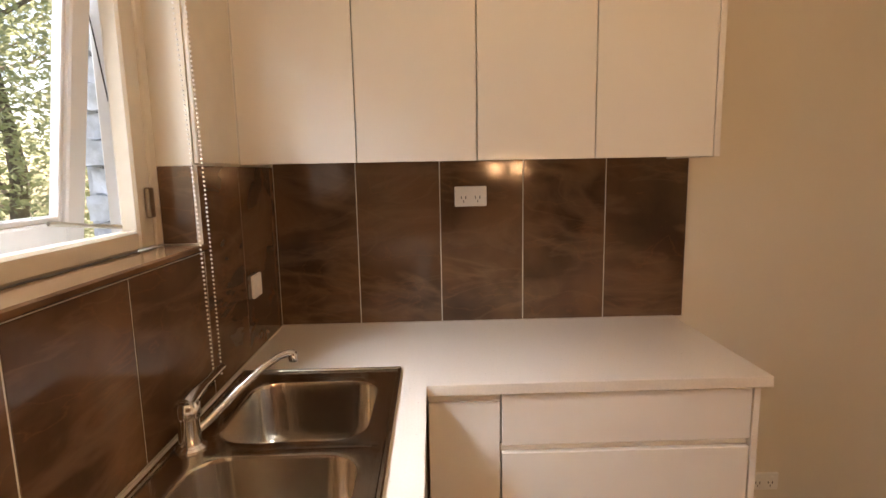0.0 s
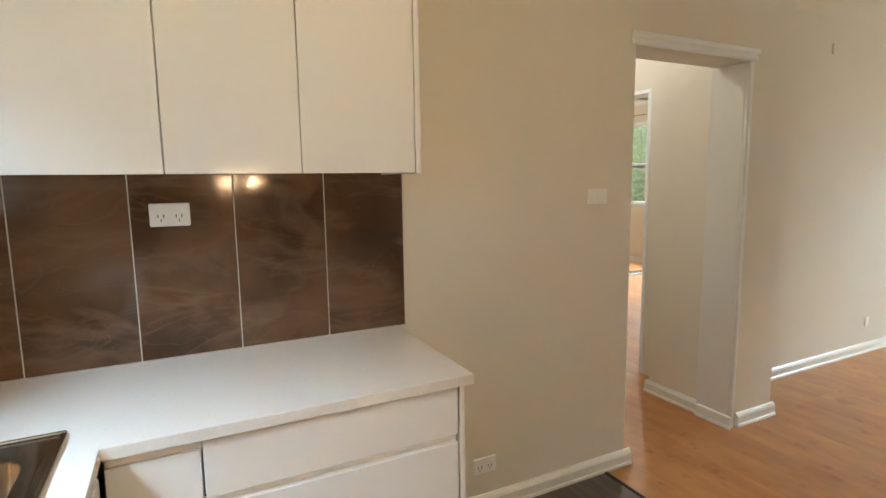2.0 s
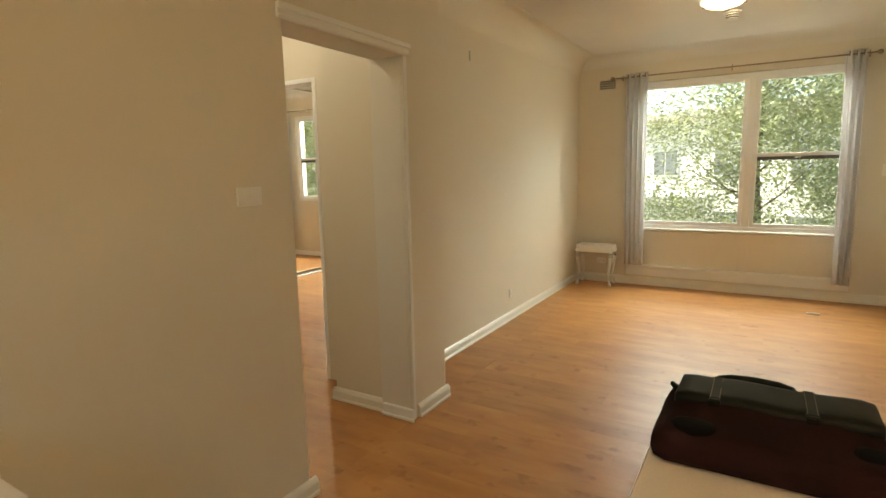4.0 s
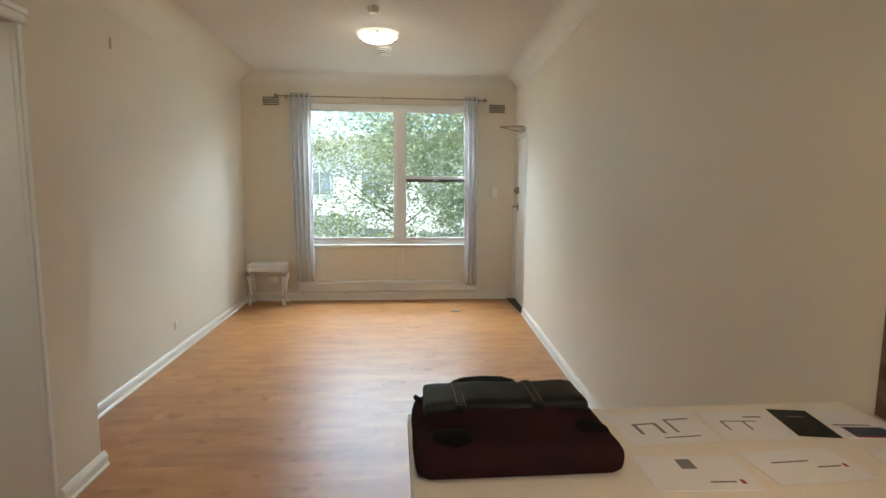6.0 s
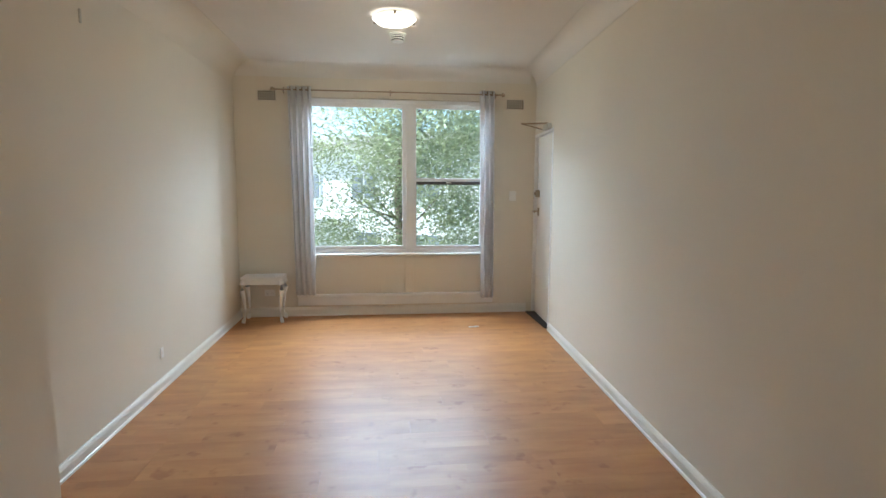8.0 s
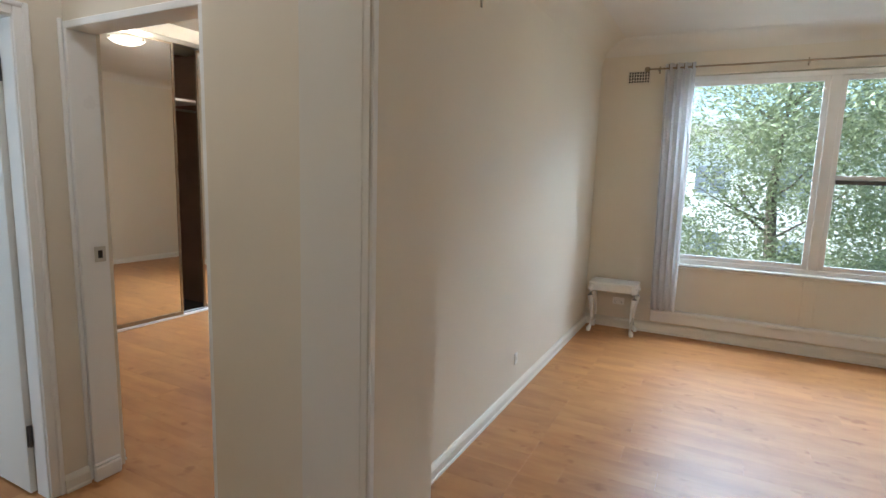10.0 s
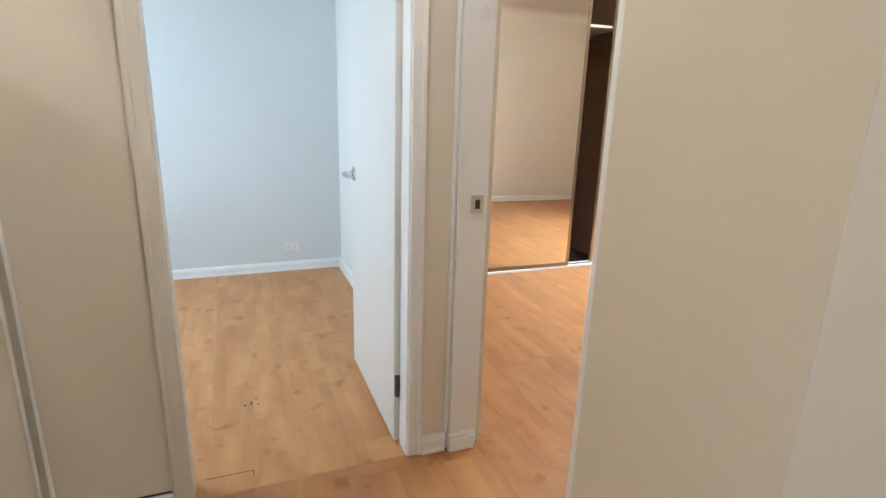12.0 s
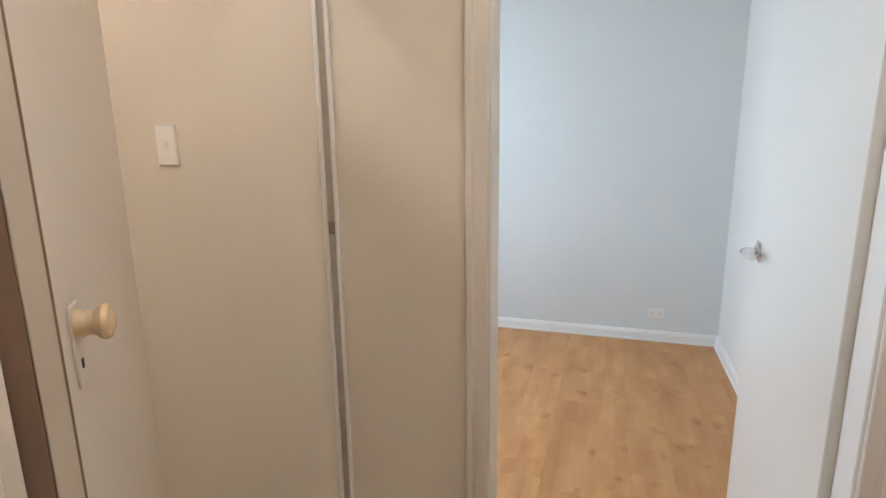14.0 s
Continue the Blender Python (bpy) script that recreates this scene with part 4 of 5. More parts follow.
sk = thing("sink", (0.9, 0.25, 0.9), "double-bowl stainless steel sink set into the worktop", "sink")
S0, S1, T0, T1 = 0.485, 1.43, 0.03, 0.475
for nm, a, b in (("bowl", 0.575, 0.885), ("bowl", 0.945, 1.35)):
    b1 = part(nm, bowl(a, b, 0.103, 0.42, 0.905, 0.16), M_steel, sk, smooth=True)
    part("drain", lathe([(0.001, 0.752), (0.03, 0.752), (0.04, 0.75), (0.045, 0.747), (0.045, 0.745)][::-1], m=Matrix.Translation(((a + b) / 2, 0.265, 0))), M_chrome, b1, smooth=True)
part("rim", boxes((S0, 0.56, T0, T1, 0.9, 0.906), (0.9, 0.93, 0.1, 0.43, 0.9, 0.906), (1.365, S1, T0, T1, 0.9, 0.906), (0.56, 1.365, T0, 0.1, 0.9, 0.906), (0.56, 1.365, 0.43, T1, 0.9, 0.906), (0.561, 0.9, 0.1, 0.104, 0.9, 0.906)), M_steel, sk)
part("raised_edge", boxes((S0, S0 + 0.012, T0, T1, 0.906, 0.912), (S1 - 0.012, S1, T0, T1, 0.906, 0.912), (S0 + 0.012, S1 - 0.012, T0, T0 + 0.012, 0.906, 0.912), (S0 + 0.012, S1 - 0.012, T1 - 0.012, T1, 0.906, 0.912), bevel=0.003), M_steel, sk)

tp = thing("tap", (0.9, 0.07, 0.906), "chrome mixer tap with long swivel spout", "tap")
part("tap_body", lathe([(0.028, 0.906), (0.028, 0.912), (0.022, 0.918), (0.021, 0.972), (0.025, 0.977), (0.025, 0.998), (0.021, 1.006), (0.005, 1.009)], m=Matrix.Translation((0.9, 0.07, 0))), M_chrome, tp, smooth=True)
part("tap_lever", tube([(0.915, 0.07, 1.0), (0.88, 0.07, 1.006), (0.82, 0.068, 1.006), (0.7, 0.062, 1.004)], [0.02, 0.019, 0.012, 0.009]), M_chrome, tp, smooth=True)
part("spout", tube([(0.9, 0.075, 0.935), (0.87, 0.1, 0.955), (0.83, 0.145, 0.997), (0.79, 0.185, 1.028), (0.764, 0.217, 1.047), (0.752, 0.236, 1.051), (0.746, 0.246, 1.047)], [0.0095, 0.009, 0.0085, 0.008, 0.008, 0.0085, 0.009]), M_chrome, tp, smooth=True)
part("aerator", lathe([(0.0095, 1.03), (0.0105, 1.033), (0.0105, 1.044), (0.009, 1.05)], m=Matrix.Translation((0.747, 0.245, 0))), M_chrome, tp, smooth=True)
part("base_ring", lathe([(0.031, 0.9065), (0.031, 0.91), (0.027, 0.914)], m=Matrix.Translation((0.9, 0.07, 0))), M_chrome, tp, smooth=True)


def outlet(name, at, normal, w, h, label, cat, slots=2, material=None):
    """A wall plate; normal: 'x', '-x', 'y' or '-y', the way that it faces."""
    th = thing(name, at, label, cat)
    R = {"x": 90, "-x": -90, "y": 180, "-y": 0}[normal]
    M = Matrix.Translation(at) @ Matrix.Rotation(radians(R), 4, "Z")

    def put(nm, bm, m, par, lab=""):
        bm.transform(M)
        return part(nm, bm, m, par, lab)

    pl = put("plate", boxes((-w / 2, w / 2, -0.01, 0, -h / 2, h / 2), bevel=0.003), material or M_plastic, th)
    if slots:
        for s in ([-1, 1] if slots == 2 else [0]):
            cx = s * w * 0.22
            put("switch", boxes((cx - 0.012 + s * 0.012, cx + 0.002 + s * 0.012, -0.014, -0.0101, h * 0.12, h * 0.3), bevel=0.001), M_plastic, pl)
            for dx, tilt in ((-0.008, 1), (0.008, -1)):
                put("slot", boxes((cx + dx - 0.0015, cx + dx + 0.0015, -0.0106, -0.0098, -h * 0.12, h * 0.02)), M_dark, pl)
            put("slot", boxes((cx - 0.0012, cx + 0.0012, -0.0106, -0.0098, -h * 0.3, -h * 0.18)), M_dark, pl)
    else:
        put("rocker", boxes((-0.006, 0.006, -0.014, -0.0101, -0.01, 0.01), bevel=0.001), M_plastic, pl)
    return th


outlet("power_outlet", (0.009, 0.71, 1.363), "x", 0.115, 0.072, "white double power outlet on brown tiles", "power outlet")
outlet("power_outlet", (0.275, 0.009, 1.11), "y", 0.075, 0.072, "blank white wall plate on brown tiles", "power outlet", 0)
outlet("power_outlet", (0.0, 1.86, 0.215), "x", 0.115, 0.072, "white double power outlet low on the cream wall", "power outlet")
outlet("light_switch", (0.0, 2.475, 1.375), "x", 0.115, 0.072, "white light switch plate by the doorway", "light switch", 0)
outlet("phone_socket", (-0.355, 5.75, 0.26), "x", 0.05, 0.075, "small white wall socket above skirting", "wall socket", 0)
outlet("power_outlet", (-0.03, 7.9, 0.27), "-y", 0.115, 0.072, "white power outlet behind the stool", "power outlet")
outlet("light_switch", (2.745, 7.9, 1.37), "-y", 0.08, 0.115, "white light switch plate beside the entry door", "light switch", 0)
outlet("power_outlet", (WEST, 3.4, 0.215), "x", 0.115, 0.072, "white power outlet on the pale blue wall", "power outlet")
outlet("light_switch", (-1.75, 1.8, 1.49), "x", 0.07, 0.115, "white light switch on the bathroom wall", "light switch", 0)

# blind chain
ch = thing("blind_chain", (0.75, 0.03, 1.4), "white beaded roller blind cord loop hanging by the window", "blind cord")
bm = bmesh.new()
for k in range(132):
    z = 2.3 - k * 0.0101
    sway = 0.012 * math.sin(k * 0.05)
    for xx in (0.72 + 0.052 * (z - 1) + sway * 0.3, 0.675 + 0.03 * (z - 1) + sway * 0.3):
        bmesh.ops.create_icosphere(bm, subdivisions=1, radius=0.0027, matrix=Matrix.Translation((xx, 0.05, z)))
part("beads", bm, M_plastic, ch, smooth=True)["kind"] = "stuff"

# ---- peninsula ----
pn = thing("worktop", (2.1, 2.07, 0.9), "white stone-look peninsula worktop with bag and brochures", "worktop")
part("slab", boxes((1.53, 2.64, 1.72, 2.42, 0.87, 0.9), bevel=0.002), M_bench, pn)
part("front_edge", boxes((1.5282, 1.5298, 1.722, 2.418, 0.871, 0.8995), (1.53, 2.64, 2.4202, 2.4215, 0.871, 0.8995)), M_bench, pn)
pc = thing("base_cabinet", (2.1, 2.07, 0), "white peninsula base unit", "kitchen cabinet")
part("body", boxes((1.57, 2.6, 1.76, 2.38, 0.1, 0.868), bevel=0.002), M_gloss, pc)
part("kickboard", boxes((1.6, 2.6, 1.8, 2.36, 0.0, 0.1)), M_gloss, pc)

bag = thing("briefcase", (1.75, 2.27, 0.9), "soft dark plum-brown satchel with black leather flap and handle", "bag")


part("body", pillow(1.536, 1.932, 2.11, 2.395, 0.9, 0.966, 0.03, 14, 0.006, 1, 0.012), M_fabric, bag, smooth=True)
part("flap", pillow(1.56, 1.912, 2.265, 2.4, 0.952, 0.989, 0.016, 12, 0.004, 4, 0.002), M_black, bag, "black leather flap", True)
for x0, x1, y0, y1, k in ((1.562, 1.65, 2.13, 2.205, 6), (1.845, 1.922, 2.15, 2.225, 7)):
    part("corner_patch", pillow(x0, x1, y0, y1, 0.95, 0.974, 0.036, 6, 0.002, k), M_patch, bag, "dark brown-black patch", True)
part("handle", tube([(1.632, 2.37, 0.978), (1.637, 2.4, 0.981), (1.66, 2.412, 0.983), (1.705, 2.416, 0.984), (1.75, 2.412, 0.983), (1.773, 2.4, 0.981), (1.778, 2.37, 0.978)], 0.0085), M_black, bag, "black leather carrying handle", True)
for x in (1.625, 1.79):
    s = part("strap", boxes((x, x + 0.022, 2.262, 2.39, 0.982, 0.9905), (x, x + 0.022, 2.252, 2.264, 0.95, 0.9905), bevel=0.003), M_black, bag, "black leather strap")
    part("stitching", boxes((x + 0.002, x + 0.0035, 2.266, 2.385, 0.9906, 0.9911), (x + 0.0185, x + 0.02, 2.266, 2.385, 0.9906, 0.9911)), M_bark, s, "tan stitching")
    part("buckle", boxes((x - 0.003, x + 0.025, 2.249, 2.2535, 0.955, 0.966), bevel=0.002), M_black, s)
part("zip_edge", tube([(1.556, 2.2, 0.95), (1.556, 2.34, 0.952), (1.6, 2.402, 0.95), (1.88, 2.402, 0.95), (1.925, 2.34, 0.952), (1.925, 2.2, 0.95)], 0.004), M_black, bag, "black piped zip edge", True)
part("strap_ring", tube([(1.566, 2.345, 0.952), (1.552, 2.35, 0.964), (1.545, 2.36, 0.967), (1.545, 2.37, 0.962), (1.562, 2.37, 0.952)], 0.006), M_black, bag, smooth=True)



def sheet(name, label, cx, cy, w, h, turn, marks, material=M_paper, z=0.9005, t=0.0015):
    th = thing(name, (cx, cy, 0.9), label, "paper")
    M = Matrix.Translation((cx, cy, 0)) @ Matrix.Rotation(radians(turn), 4, "Z")
    bm = boxes((-w / 2, w / 2, -h / 2, h / 2, z, z + t))
    bm.transform(M)
    part("page", bm, material, th)
    for x0, x1, y0, y1, m in marks:
        bm = boxes((x0 * w, x1 * w, y0 * h, y1 * h, z + t, z + t + 0.0003))
        bm.transform(M)
        part("print", bm, m, th)
    return th


M_red = mat("dull_red_ink", (0.35, 0.05, 0.06), 0.6)
M_navy = mat("navy_ink", (0.02, 0.03, 0.07), 0.4)
sheet("floor_plan_sheet", "white sheet printed with a line floor plan", 2.1, 2.31, 0.21, 0.15, 3, [(-0.3, -0.05, 0.1, 0.14, M_ink), (-0.06, -0.02, -0.2, 0.14, M_ink), (0.1, 0.4, 0.2, 0.24, M_ink), (-0.3, -0.26, -0.2, 0.14, M_ink), (0.1, 0.13, -0.2, 0.2, M_ink), (-0.1, 0.3, -0.35, -0.32, M_ink)])
sheet("floor_plan_sheet", "white sheet printed with a line floor plan and notes", 2.3, 2.31, 0.17, 0.14, -4, [(-0.3, 0.2, 0.1, 0.13, M_ink), (-0.3, -0.27, -0.2, 0.1, M_ink), (0.0, 0.03, -0.2, 0.1, M_ink), (0.1, 0.35, 0.25, 0.3, M_ink)])
sheet("brochure", "dark brochure lying on the worktop", 2.44, 2.31, 0.09, 0.14, -10, [(-0.2, 0.2, 0.2, 0.24, M_ink)], M_black)
sheet("brochure", "white folder with navy panel", 2.55, 2.3, 0.12, 0.15, -6, [(-0.4, 0.3, -0.1, -0.06, M_ink), (-0.3, 0.45, -0.45, -0.15, M_navy), (-0.3, 0.45, -0.49, -0.45, M_red)])
sheet("business_page", "white flyer with grey emblem and red mark", 2.07, 2.12, 0.2, 0.12, -3, [(-0.1, 0.05, 0.1, 0.4, M_ink), (0.05, 0.3, -0.3, -0.26, M_ink), (0.34, 0.38, -0.34, -0.22, M_red)])
sheet("business_page", "white flyer with small print", 2.3, 2.13, 0.2, 0.12, 2, [(-0.3, 0.1, 0.1, 0.14, M_ink), (0.1, 0.35, -0.1, -0.06, M_ink), (0.38, 0.42, -0.12, -0.02, M_red)])
sheet("business_card", "pale card with dark edge", 2.52, 2.13, 0.1, 0.08, -12, [(-0.5, 0.5, -0.5, -0.46, M_navy)])

# range hood with two lit bulbs on the cooking side
hood = thing("range_hood", (2.3, 1.1, 1.5), "slim range hood with two small lit bulbs", "range hood")
part("body", boxes((2.12, 2.58, 0.85, 1.45, 1.52, 1.6), bevel=0.004), M_gloss, hood)
for y in (1.07, 1.22):
    part("bulb", lathe([(0.001, 1.492), (0.016, 1.496), (0.022, 1.508), (0.02, 1.52), (0.012, 1.521)], m=Matrix.Translation((2.2, y, 0))), M_lampglass, hood, "small lit warm bulb", True)


# ---- ceiling lamps ----
def oyster(at, r, label):
    th = thing("ceiling_light", at, label, "ceiling light")
    M = Matrix.Translation(at)
    part("base", lathe([(r * 0.82, 0), (r * 0.82, -0.03), (r * 0.8, -0.032)][::-1], m=M), M_plastic, th, smooth=True)
    g = part("glass_bowl", lathe([(0.002, -0.085), (r * 0.4, -0.08), (r * 0.75, -0.062), (r * 0.95, -0.038), (r, -0.03), (r * 0.97, -0.027)], m=M), M_lampglass, th, "lit frosted glass bowl", True)
    g.visible_shadow = False
    for k in range(3):
        a = radians(30 + 120 * k)
        bm = boxes((-0.01, 0.02, -0.008, 0.008, -0.045, -0.02), bevel=0.002)
        bm.transform(M @ Matrix.Rotation(a, 4, "Z") @ Matrix.Translation((r * 0.97, 0, 0)))
        part("clip", bm, M_nickel, th, "small brass clip")
    return th


oyster((1.34, 6.12, CEIL), 0.17, "round lit frosted glass oyster ceiling light with brass clips")
oyster((-2.97, 5.88, CEIL), 0.17, "round lit frosted glass oyster ceiling light")
# the last three bowls are added, unseen, to go with the fill lights
oyster((-0.95, 3.1, CEIL), 0.14, "round lit frosted glass bowl added with the unseen hall fill light")
oyster((-0.9, 1.5, CEIL), 0.14, "round lit frosted glass bowl added with the unseen bathroom fill light")
oyster((1.45, 1.15, CEIL), 0.17, "round lit frosted glass bowl added with the unseen kitchen fill light")

sm = thing("smoke_detector", (1.38, 6.62, CEIL), "white round slotted smoke detector", "smoke detector")
SM = Matrix.Translation((1.38, 6.62, CEIL))
part("base", lathe([(0.07, -0.014), (0.074, -0.01), (0.074, 0)], m=SM), M_plastic, sm, smooth=True)
for k in range(3):
    r = 0.066 - 0.006 * k
    z = -0.03 - 0.018 * k
    part("ring", lathe([(0.02, z), (r - 0.004, z), (r, z + 0.004), (r - 0.002, z + 0.008), (0.02, z + 0.008)], m=SM), M_plastic, sm, smooth=True)
part("core", lathe([(0.052, -0.06), (0.052, -0.014)], m=SM), M_dark, sm, "dark slotted inner ring")
sd = thing("sprinkler", (1.33, 5.42, CEIL), "small chrome ceiling sensor with glass petals", "sensor")
part("rose", lathe([(0.012, -0.05), (0.03, -0.045), (0.045, -0.02), (0.05, 0)], m=Matrix.Translation((1.33, 5.42, CEIL))), M_chrome, sd, smooth=True)


# ---- curtains ----
def curtain(name, at, w0, w1, ztop, zbot, folds, label, lean=0.0, depth=0.035, seed=0, shift=0.0):
    th = thing(name, at, label, "curtain")
    rnd = random.Random(seed)
    ph = [rnd.uniform(-0.5, 0.5) for _ in range(8)]
    bm = bmesh.new()
    nu, nv = folds * 12, 26
    grid = []
    for j in range(nv + 1):
        v = j / nv
        row = []
        for i in range(nu + 1):
            u = i / nu
            w = w0 + (w1 - w0) * v
            a = u * folds * 2 * math.pi
            x = at[0] + shift * v + (u - 0.5) * w + 0.008 * math.sin(a * 2 + ph[0] * v * 4)
            y = at[1] + depth * (0.75 + 0.25 * math.sin(3 * u + ph[1])) * math.sin(a + 0.6 * v * ph[2] * 3) + 0.006 * math.sin(9 * v + a) + lean * v
            row.append(bm.verts.new((x, y, ztop + (zbot - ztop) * v)))
        grid.append(row)
    for a, b in zip(grid, grid[1:]):
        for i in range(nu):
            bm.faces.new((a[i], a[i + 1], b[i + 1], b[i]))
    ob = part("cloth", bm, M_curtain, th, smooth=True)
    md = ob.modifiers.new("thick", "SOLIDIFY")
    md.thickness = 0.003
    for i in range(folds):
        x = at[0] + (i + 0.5) / folds * w0 - w0 / 2
        part("eyelet", lathe([(0.017, -0.004), (0.026, -0.004), (0.026, 0.004), (0.017, 0.004)], 16, Matrix.Translation((x, at[1], ztop - 0.03)) @ Matrix.Rotation(radians(90), 4, "Y")), M_nickel, th, "dark brass eyelet", True)
    return th


def curtain_rod(x0, x1, y, z, wall_y, label):
    th = thing("curtain_rod", ((x0 + x1) / 2, y, z), label, "curtain rod")
    bm = bmesh.new()
    rod(bm, (x0, y, z), (x1, y, z), 0.008)
    part("rod", bm, M_nickel, th, smooth=True)
    for x, s in ((x0, -1), (x1, 1)):
        bm = bmesh.new()
        bmesh.ops.create_uvsphere(bm, u_segments=16, v_segments=10, radius=0.024, matrix=Matrix.Translation((x + s * 0.015, y, z)))
        part("finial", bm, M_nickel, th, smooth=True)
    for x in (x0 + 0.08, (x0 + x1) / 2, x1 - 0.05):
        part("bracket", boxes((x - 0.006, x + 0.006, y, wall_y, z - 0.006, z + 0.006), (x - 0.006, x + 0.006, wall_y - 0.006, wall_y, z - 0.02, z + 0.045)), M_nickel, th)
    return th


curtain_rod(0.1, 2.57, 7.77, 2.49, 7.9, "dark brass curtain rod with ball finials over the window")
curtain("curtain", (0.365, 7.77, 0), 0.25, 0.21, 2.53, 0.262, 4, "pale grey curtain gathered open in long folds", seed=2, shift=0.02)
curtain("curtain", (2.405, 7.77, 0), 0.17, 0.15, 2.53, 0.2, 3, "pale grey curtain gathered open beside the entry", seed=5, shift=0.03)
curtain_rod(-3.75, -1.95, 7.77, 2.5, 7.9, "dark brass curtain rod over the bedroom window")
curtain("curtain", (-2.3, 7.77, 0), 0.3, 0.28, 2.54, 0.2, 4, "white bedroom curtain gathered open", seed=8)


def grille(at, w, h, label):
    th = thing("wall_vent", at, label, "air vent")
    x, y, z = at
    part("backing", boxes((x - w / 2, x + w / 2, y - 0.003, y, z - h / 2, z + h / 2)), M_dark, th)
    part("frame", boxes((x - w / 2 - 0.006, x + w / 2 + 0.006, y - 0.012, y - 0.003, z + h / 2 - 0.006, z + h / 2 + 0.006), (x - w / 2 - 0.006, x + w / 2 + 0.006, y - 0.012, y - 0.003, z - h / 2 - 0.006, z - h / 2 + 0.006), (x - w / 2 - 0.006, x - w / 2 + 0.004, y - 0.012, y - 0.003, z - h / 2 + 0.006, z + h / 2 - 0.006), (x + w / 2 - 0.004, x + w / 2 + 0.006, y - 0.012, y - 0.003, z - h / 2 + 0.006, z + h / 2 - 0.006)), M_frame, th)
    n = 4
    for k in range(1, n):
        zz = z - h / 2 + h * k / n
        part("slat", boxes((x - w / 2, x + w / 2, y - 0.009, y - 0.0031, zz - 0.003, zz + 0.003)), M_frame, th)
    for k in range(1, 8):
        xx = x - w / 2 + w * k / 8
        part("slat", boxes((xx - 0.0035, xx + 0.0035, y - 0.0085, y - 0.0032, z - h / 2, z + h / 2)), M_frame, th)
    return th


grille((0.0, 7.9, 2.445), 0.19, 0.11, "cream plaster air vent with dark square holes")
grille((2.755, 7.9, 2.41), 0.2, 0.11, "cream plaster air vent with dark square holes near the entry door")
grille((-1.5, 7.9, 2.42), 0.2, 0.11, "cream plaster air vent high on the bedroom wall")

hk = thing("picture_hook", (-0.35, 4.965, 2.35), "small metal picture hook on the cream wall", "hook")
part("plate", boxes((-0.355, -0.345, 4.957, 4.972, 2.31, 2.385), bevel=0.003), M_alu, hk)

# ---- stool ----
so = thing("stool", (-0.05, 7.7, 0), "small white-painted stool with cabriole legs", "stool")
SX0, SX1, SY0, SY1, SZ = -0.27, 0.17, 7.58, 7.85, 0.5
part("seat", boxes((SX0, SX1, SY0, SY1, SZ - 0.025, SZ), bevel=0.008, seg=2), M_trim, so)
for spec in ((SX0 + 0.025, SX1 - 0.025, SY0 + 0.012, SY0 + 0.03, SZ - 0.085, SZ - 0.026), (SX0 + 0.025, SX1 - 0.025, SY1 - 0.03, SY1 - 0.012, SZ - 0.085, SZ - 0.026), (SX0 + 0.012, SX0 + 0.025, SY0 + 0.03, SY1 - 0.03, SZ - 0.085, SZ - 0.026), (SX1 - 0.025, SX1 - 0.012, SY0 + 0.03, SY1 - 0.03, SZ - 0.085, SZ - 0.026)):
    part("apron", boxes(spec, bevel=0.003), M_trim, so)
for sx, x in ((-1, SX0 + 0.03), (1, SX1 - 0.03)):
    for sy, y in ((-1, SY0 + 0.03), (1, SY1 - 0.03)):
        pth = [(x, y, SZ - 0.03), (x + sx * 0.012, y + sy * 0.006, SZ - 0.08), (x + sx * 0.016, y + sy * 0.008, SZ - 0.14), (x + sx * 0.002, y, SZ - 0.24), (x - sx * 0.008, y - sy * 0.004, SZ - 0.36), (x - sx * 0.002, y, SZ - 0.44), (x + sx * 0.01, y + sy * 0.004, 0.03), (x + sx * 0.014, y + sy * 0.006, 0.0)]
        part("leg", tube(pth, [0.027, 0.031, 0.025, 0.017, 0.012, 0.0115, 0.022, 0.019]), M_trim, so, smooth=True)

pp = thing("paper_scrap", (2.2, 7.2, 0), "small crumpled white paper scrap on the boards", "paper scrap")
part("scrap", pillow(2.13, 2.24, 7.2, 7.225, 0.001, 0.014, 0.006, 6, 0.008, 3), M_paper, pp)

# ---- outdoors ----
structure("ground", boxes((-60, 60, -60, 80, -3.3, -3.0)), M_grass, "garden ground with patchy grass", "ground")
structure("road", boxes((-40, 40, 17.5, 24, -2.999, -2.97)), M_road, "pale concrete driveway", "road")


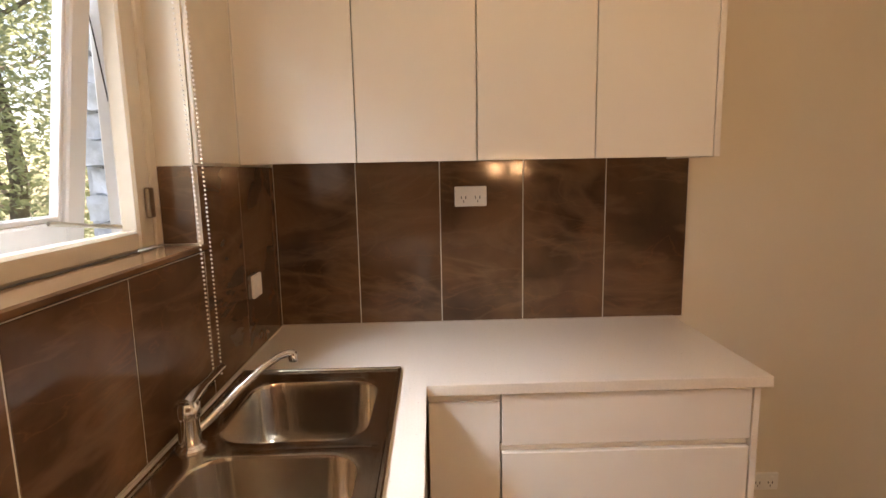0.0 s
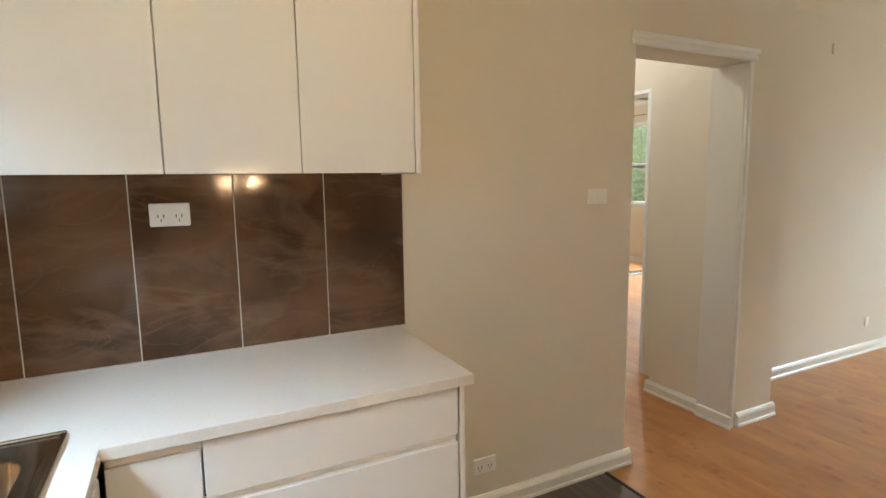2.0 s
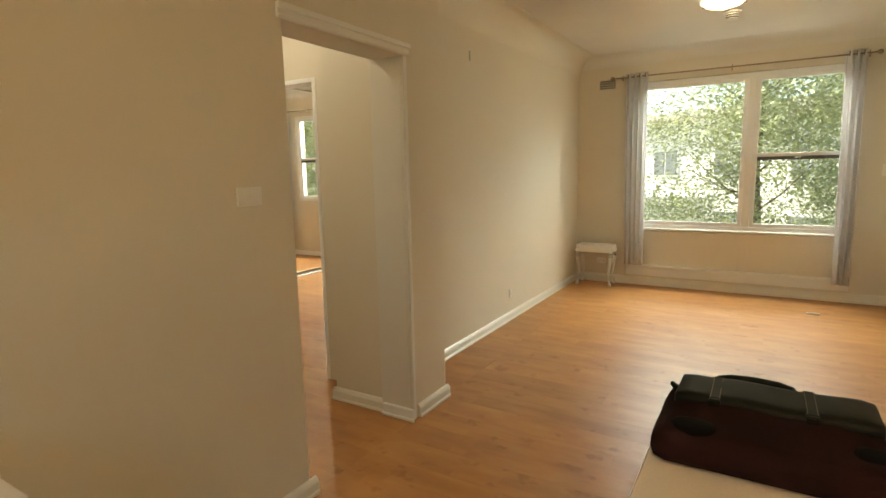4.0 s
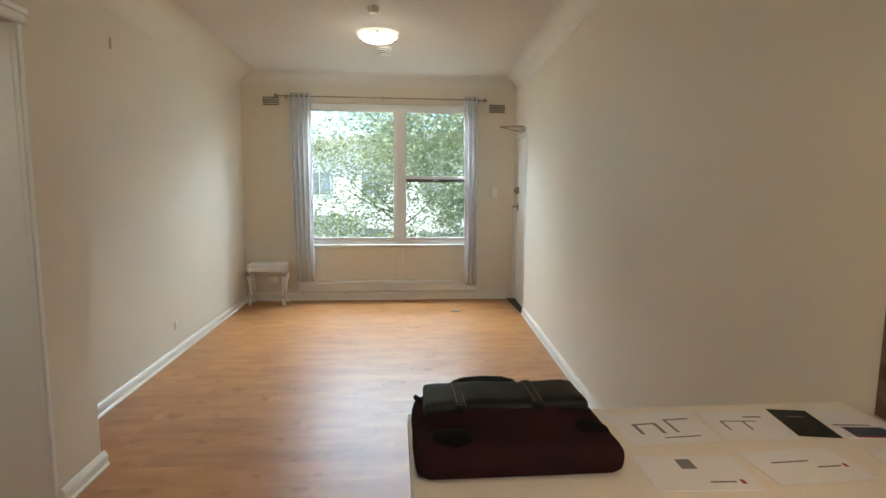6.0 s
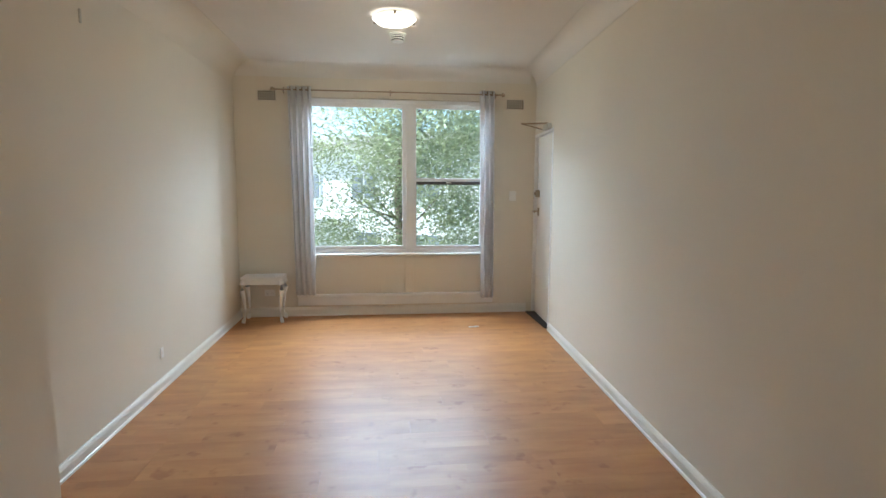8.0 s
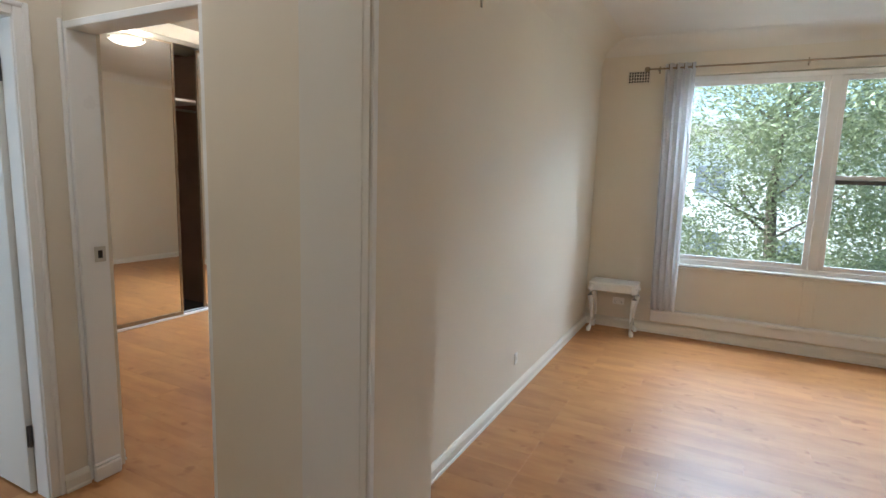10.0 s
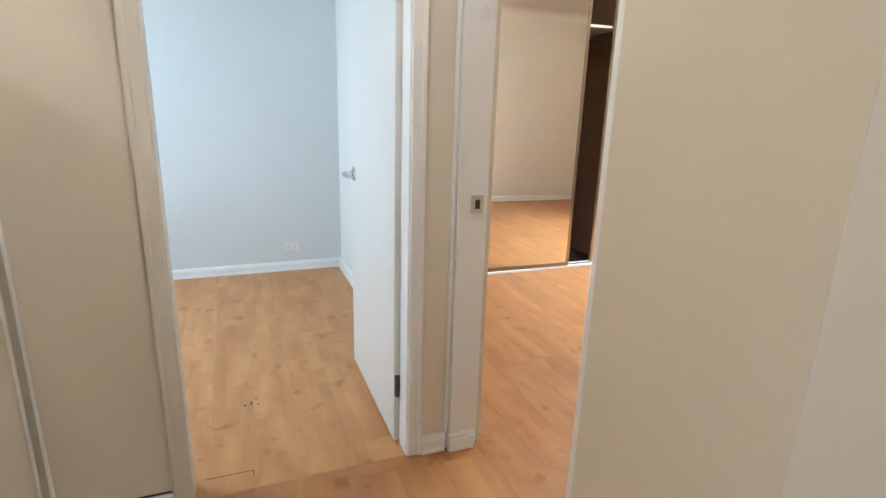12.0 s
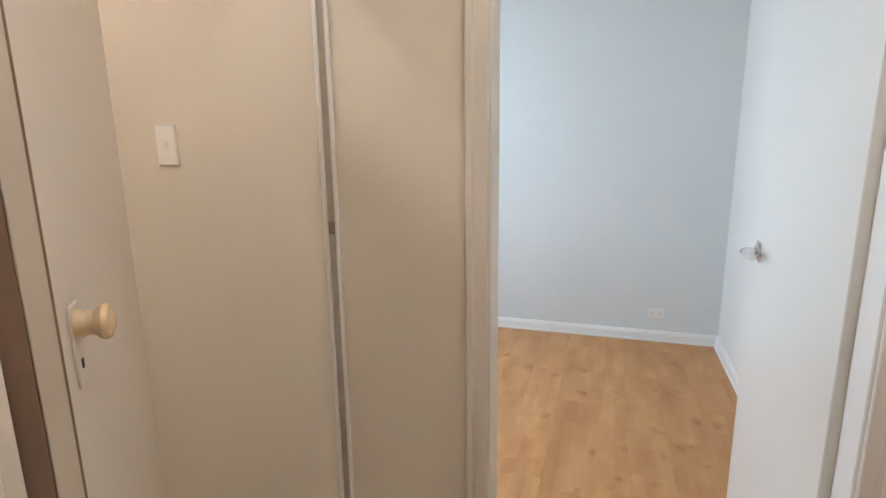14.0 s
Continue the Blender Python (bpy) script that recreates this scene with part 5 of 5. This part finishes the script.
def tree(name, at, h, crown_r, n, seed, label, leaf_size=0.1, zc=0.62):
    rnd = random.Random(seed)
    th = thing(name, at, label, "tree")
    base = Vector(at)
    bm = tube([base, base + Vector((0.1, 0, h * 0.3)), base + Vector((-0.05, 0.1, h * 0.6)), base + Vector((0.1, 0, h * 0.9))], [0.16, 0.12, 0.08, 0.03], 8)
    for k in range(16):
        z0 = h * rnd.uniform(0.25, 0.8)
        a = rnd.uniform(0, 6.28)
        d = Vector((math.cos(a), math.sin(a), rnd.uniform(0.2, 0.8))) * crown_r * rnd.uniform(0.5, 0.9)
        s = base + Vector((0, 0, z0))
        rod(bm, s, s + d * 0.5, 0.026, 0.015, 6)
        rod(bm, s + d * 0.5, s + d + Vector((0, 0, 0.15)), 0.015, 0.005, 6)
    part("trunk", bm, M_bark, th, smooth=True)
    clumps = []
    for k in range(60):
        a, r = rnd.uniform(0, 6.28), crown_r * math.sqrt(rnd.random())
        clumps.append((base + Vector((math.cos(a) * r, math.sin(a) * r, h * zc + rnd.uniform(-1, 1) * h * 0.42)), rnd.uniform(0.25, 0.6)))
    vs, fs = [], []
    for k in range(n):
        c, cr = clumps[rnd.randrange(len(clumps))]
        p = c + Vector((rnd.gauss(0, cr), rnd.gauss(0, cr), rnd.gauss(0, cr * 0.8)))
        e = Euler((rnd.uniform(-1, 1), rnd.uniform(-1, 1), rnd.uniform(0, 6.28)))
        s = leaf_size * rnd.uniform(0.6, 1.3)
        i0 = len(vs)
        for q in ((0, -s, 0), (s * 0.42, 0, s * 0.1), (0, s, 0), (-s * 0.42, 0, s * 0.1)):
            v = Vector(q)
            v.rotate(e)
            vs.append(p + v)
        fs.append((i0, i0 + 1, i0 + 2, i0 + 3))
    me = bpy.data.meshes.new("leaves")
    me.from_pydata(vs, [], fs)
    me.materials.append(M_leaf)
    ob = new("crown", me)
    ob.parent = th
    ob.matrix_parent_inverse = Matrix.Translation(th.location).inverted()
    ob["kind"] = "stuff"
    return th


tree("tree", (1.6, 12.9, -3), 7.2, 1.9, 58000, 11, "leafy green tree close to the living room window", 0.042)
tree("tree", (4.2, 15.5, -3), 8.0, 2.2, 26000, 12, "leafy green tree behind the first one", 0.055)
tree("tree", (-3.2, 12.5, -3), 6.5, 1.9, 24000, 13, "leafy green tree outside the bedroom", 0.055)
tree("tree", (-3.4, -3.6, -3), 7.5, 1.9, 42000, 14, "leafy green tree outside the kitchen window", 0.042)
tree("tree", (-7.5, -7.5, -3), 8.5, 3.0, 16000, 15, "leafy green tree further from the kitchen window", 0.1)

hs = thing("building", (4, 27, -3), "white rendered two-storey building across the drive", "building", kind="structure")
part("wall", boxes((-16, 16, 26, 34, -3, 3.6)), M_render, hs)
part("roof", boxes((-16.6, 16.6, 25.4, 34.6, 3.6, 3.9)), M_road, hs)
for k in range(9):
    for z in (-1.9, 0.9):
        x = -14 + k * 3.4
        w = part("window", boxes((x, x + 1.5, 25.93, 26.0, z, z + 1.3)), M_trim, hs)
        part("pane", boxes((x + 0.08, x + 0.7, 25.9, 25.93, z + 0.08, z + 1.22), (x + 0.8, x + 1.42, 25.9, 25.93, z + 0.08, z + 1.22)), M_farpane, w)

hs.rotation_euler = (0, 0, radians(-32))
garage = thing("garage", (-3.5, 20, -3), "low white rendered garage with a flat roof", "building", kind="structure")
part("wall", boxes((-7, 0.15, 20, 24, -3, 0.3)), M_render, garage)
part("roof", boxes((-7.1, 0.25, 19.9, 24.1, 0.3, 0.45), bevel=0.02), M_render, garage)
part("door", boxes((-2.6, -0.5, 19.96, 20.0, -3, -0.6), bevel=0.01), M_farpane, garage, "grey roller door")

bw2 = thing("brick_pier", (-0.75, -0.9, -3), "grey-blue weathered rough brick pier outside the kitchen window", "brick wall", kind="structure")
bricks = []
for k in range(4):
    bm = boxes((-0.24, 0.24, -0.05, 0.05, -0.056, 0.056))
    bmesh.ops.subdivide_edges(bm, edges=bm.edges[:], cuts=2, use_grid_fill=True)
    for v in bm.verts:
        v.co += noise.noise_vector(v.co * 40 + Vector((k * 3, 0, 0))) * 0.01
    bmesh.ops.recalc_face_normals(bm, faces=bm.faces[:])
    me = bpy.data.meshes.new("brick")
    bm.to_mesh(me)
    bm.free()
    me.materials.append(M_brick)
    bricks.append(me)
for k in range(31):
    for j in range(3):
        o = new("brick", bricks[(k * 3 + j) % 4])
        o.parent = bw2
        o.matrix_parent_inverse = Matrix.Translation(bw2.location).inverted()
        o.location = (-1.76 + 0.49 * j + (0.05 if k % 2 else 0), -0.92, -1.0 + k * 0.122)
part("core", boxes((-1.98, -0.56, -1.0, -0.93, -3, 2.9)), M_brick, bw2)

for ob in list(scene.objects):
    if ob.parent is None and ob.type != "CAMERA" and (ob.name.startswith(("wall_entry", "splashback_entry", "door_5")) or (ob.name.startswith("door_leaf") and ob.location.x > 2) or ob in (turned["entry_side"], turned["skirt"])):
        ob.matrix_basis = TURN @ ob.matrix_basis
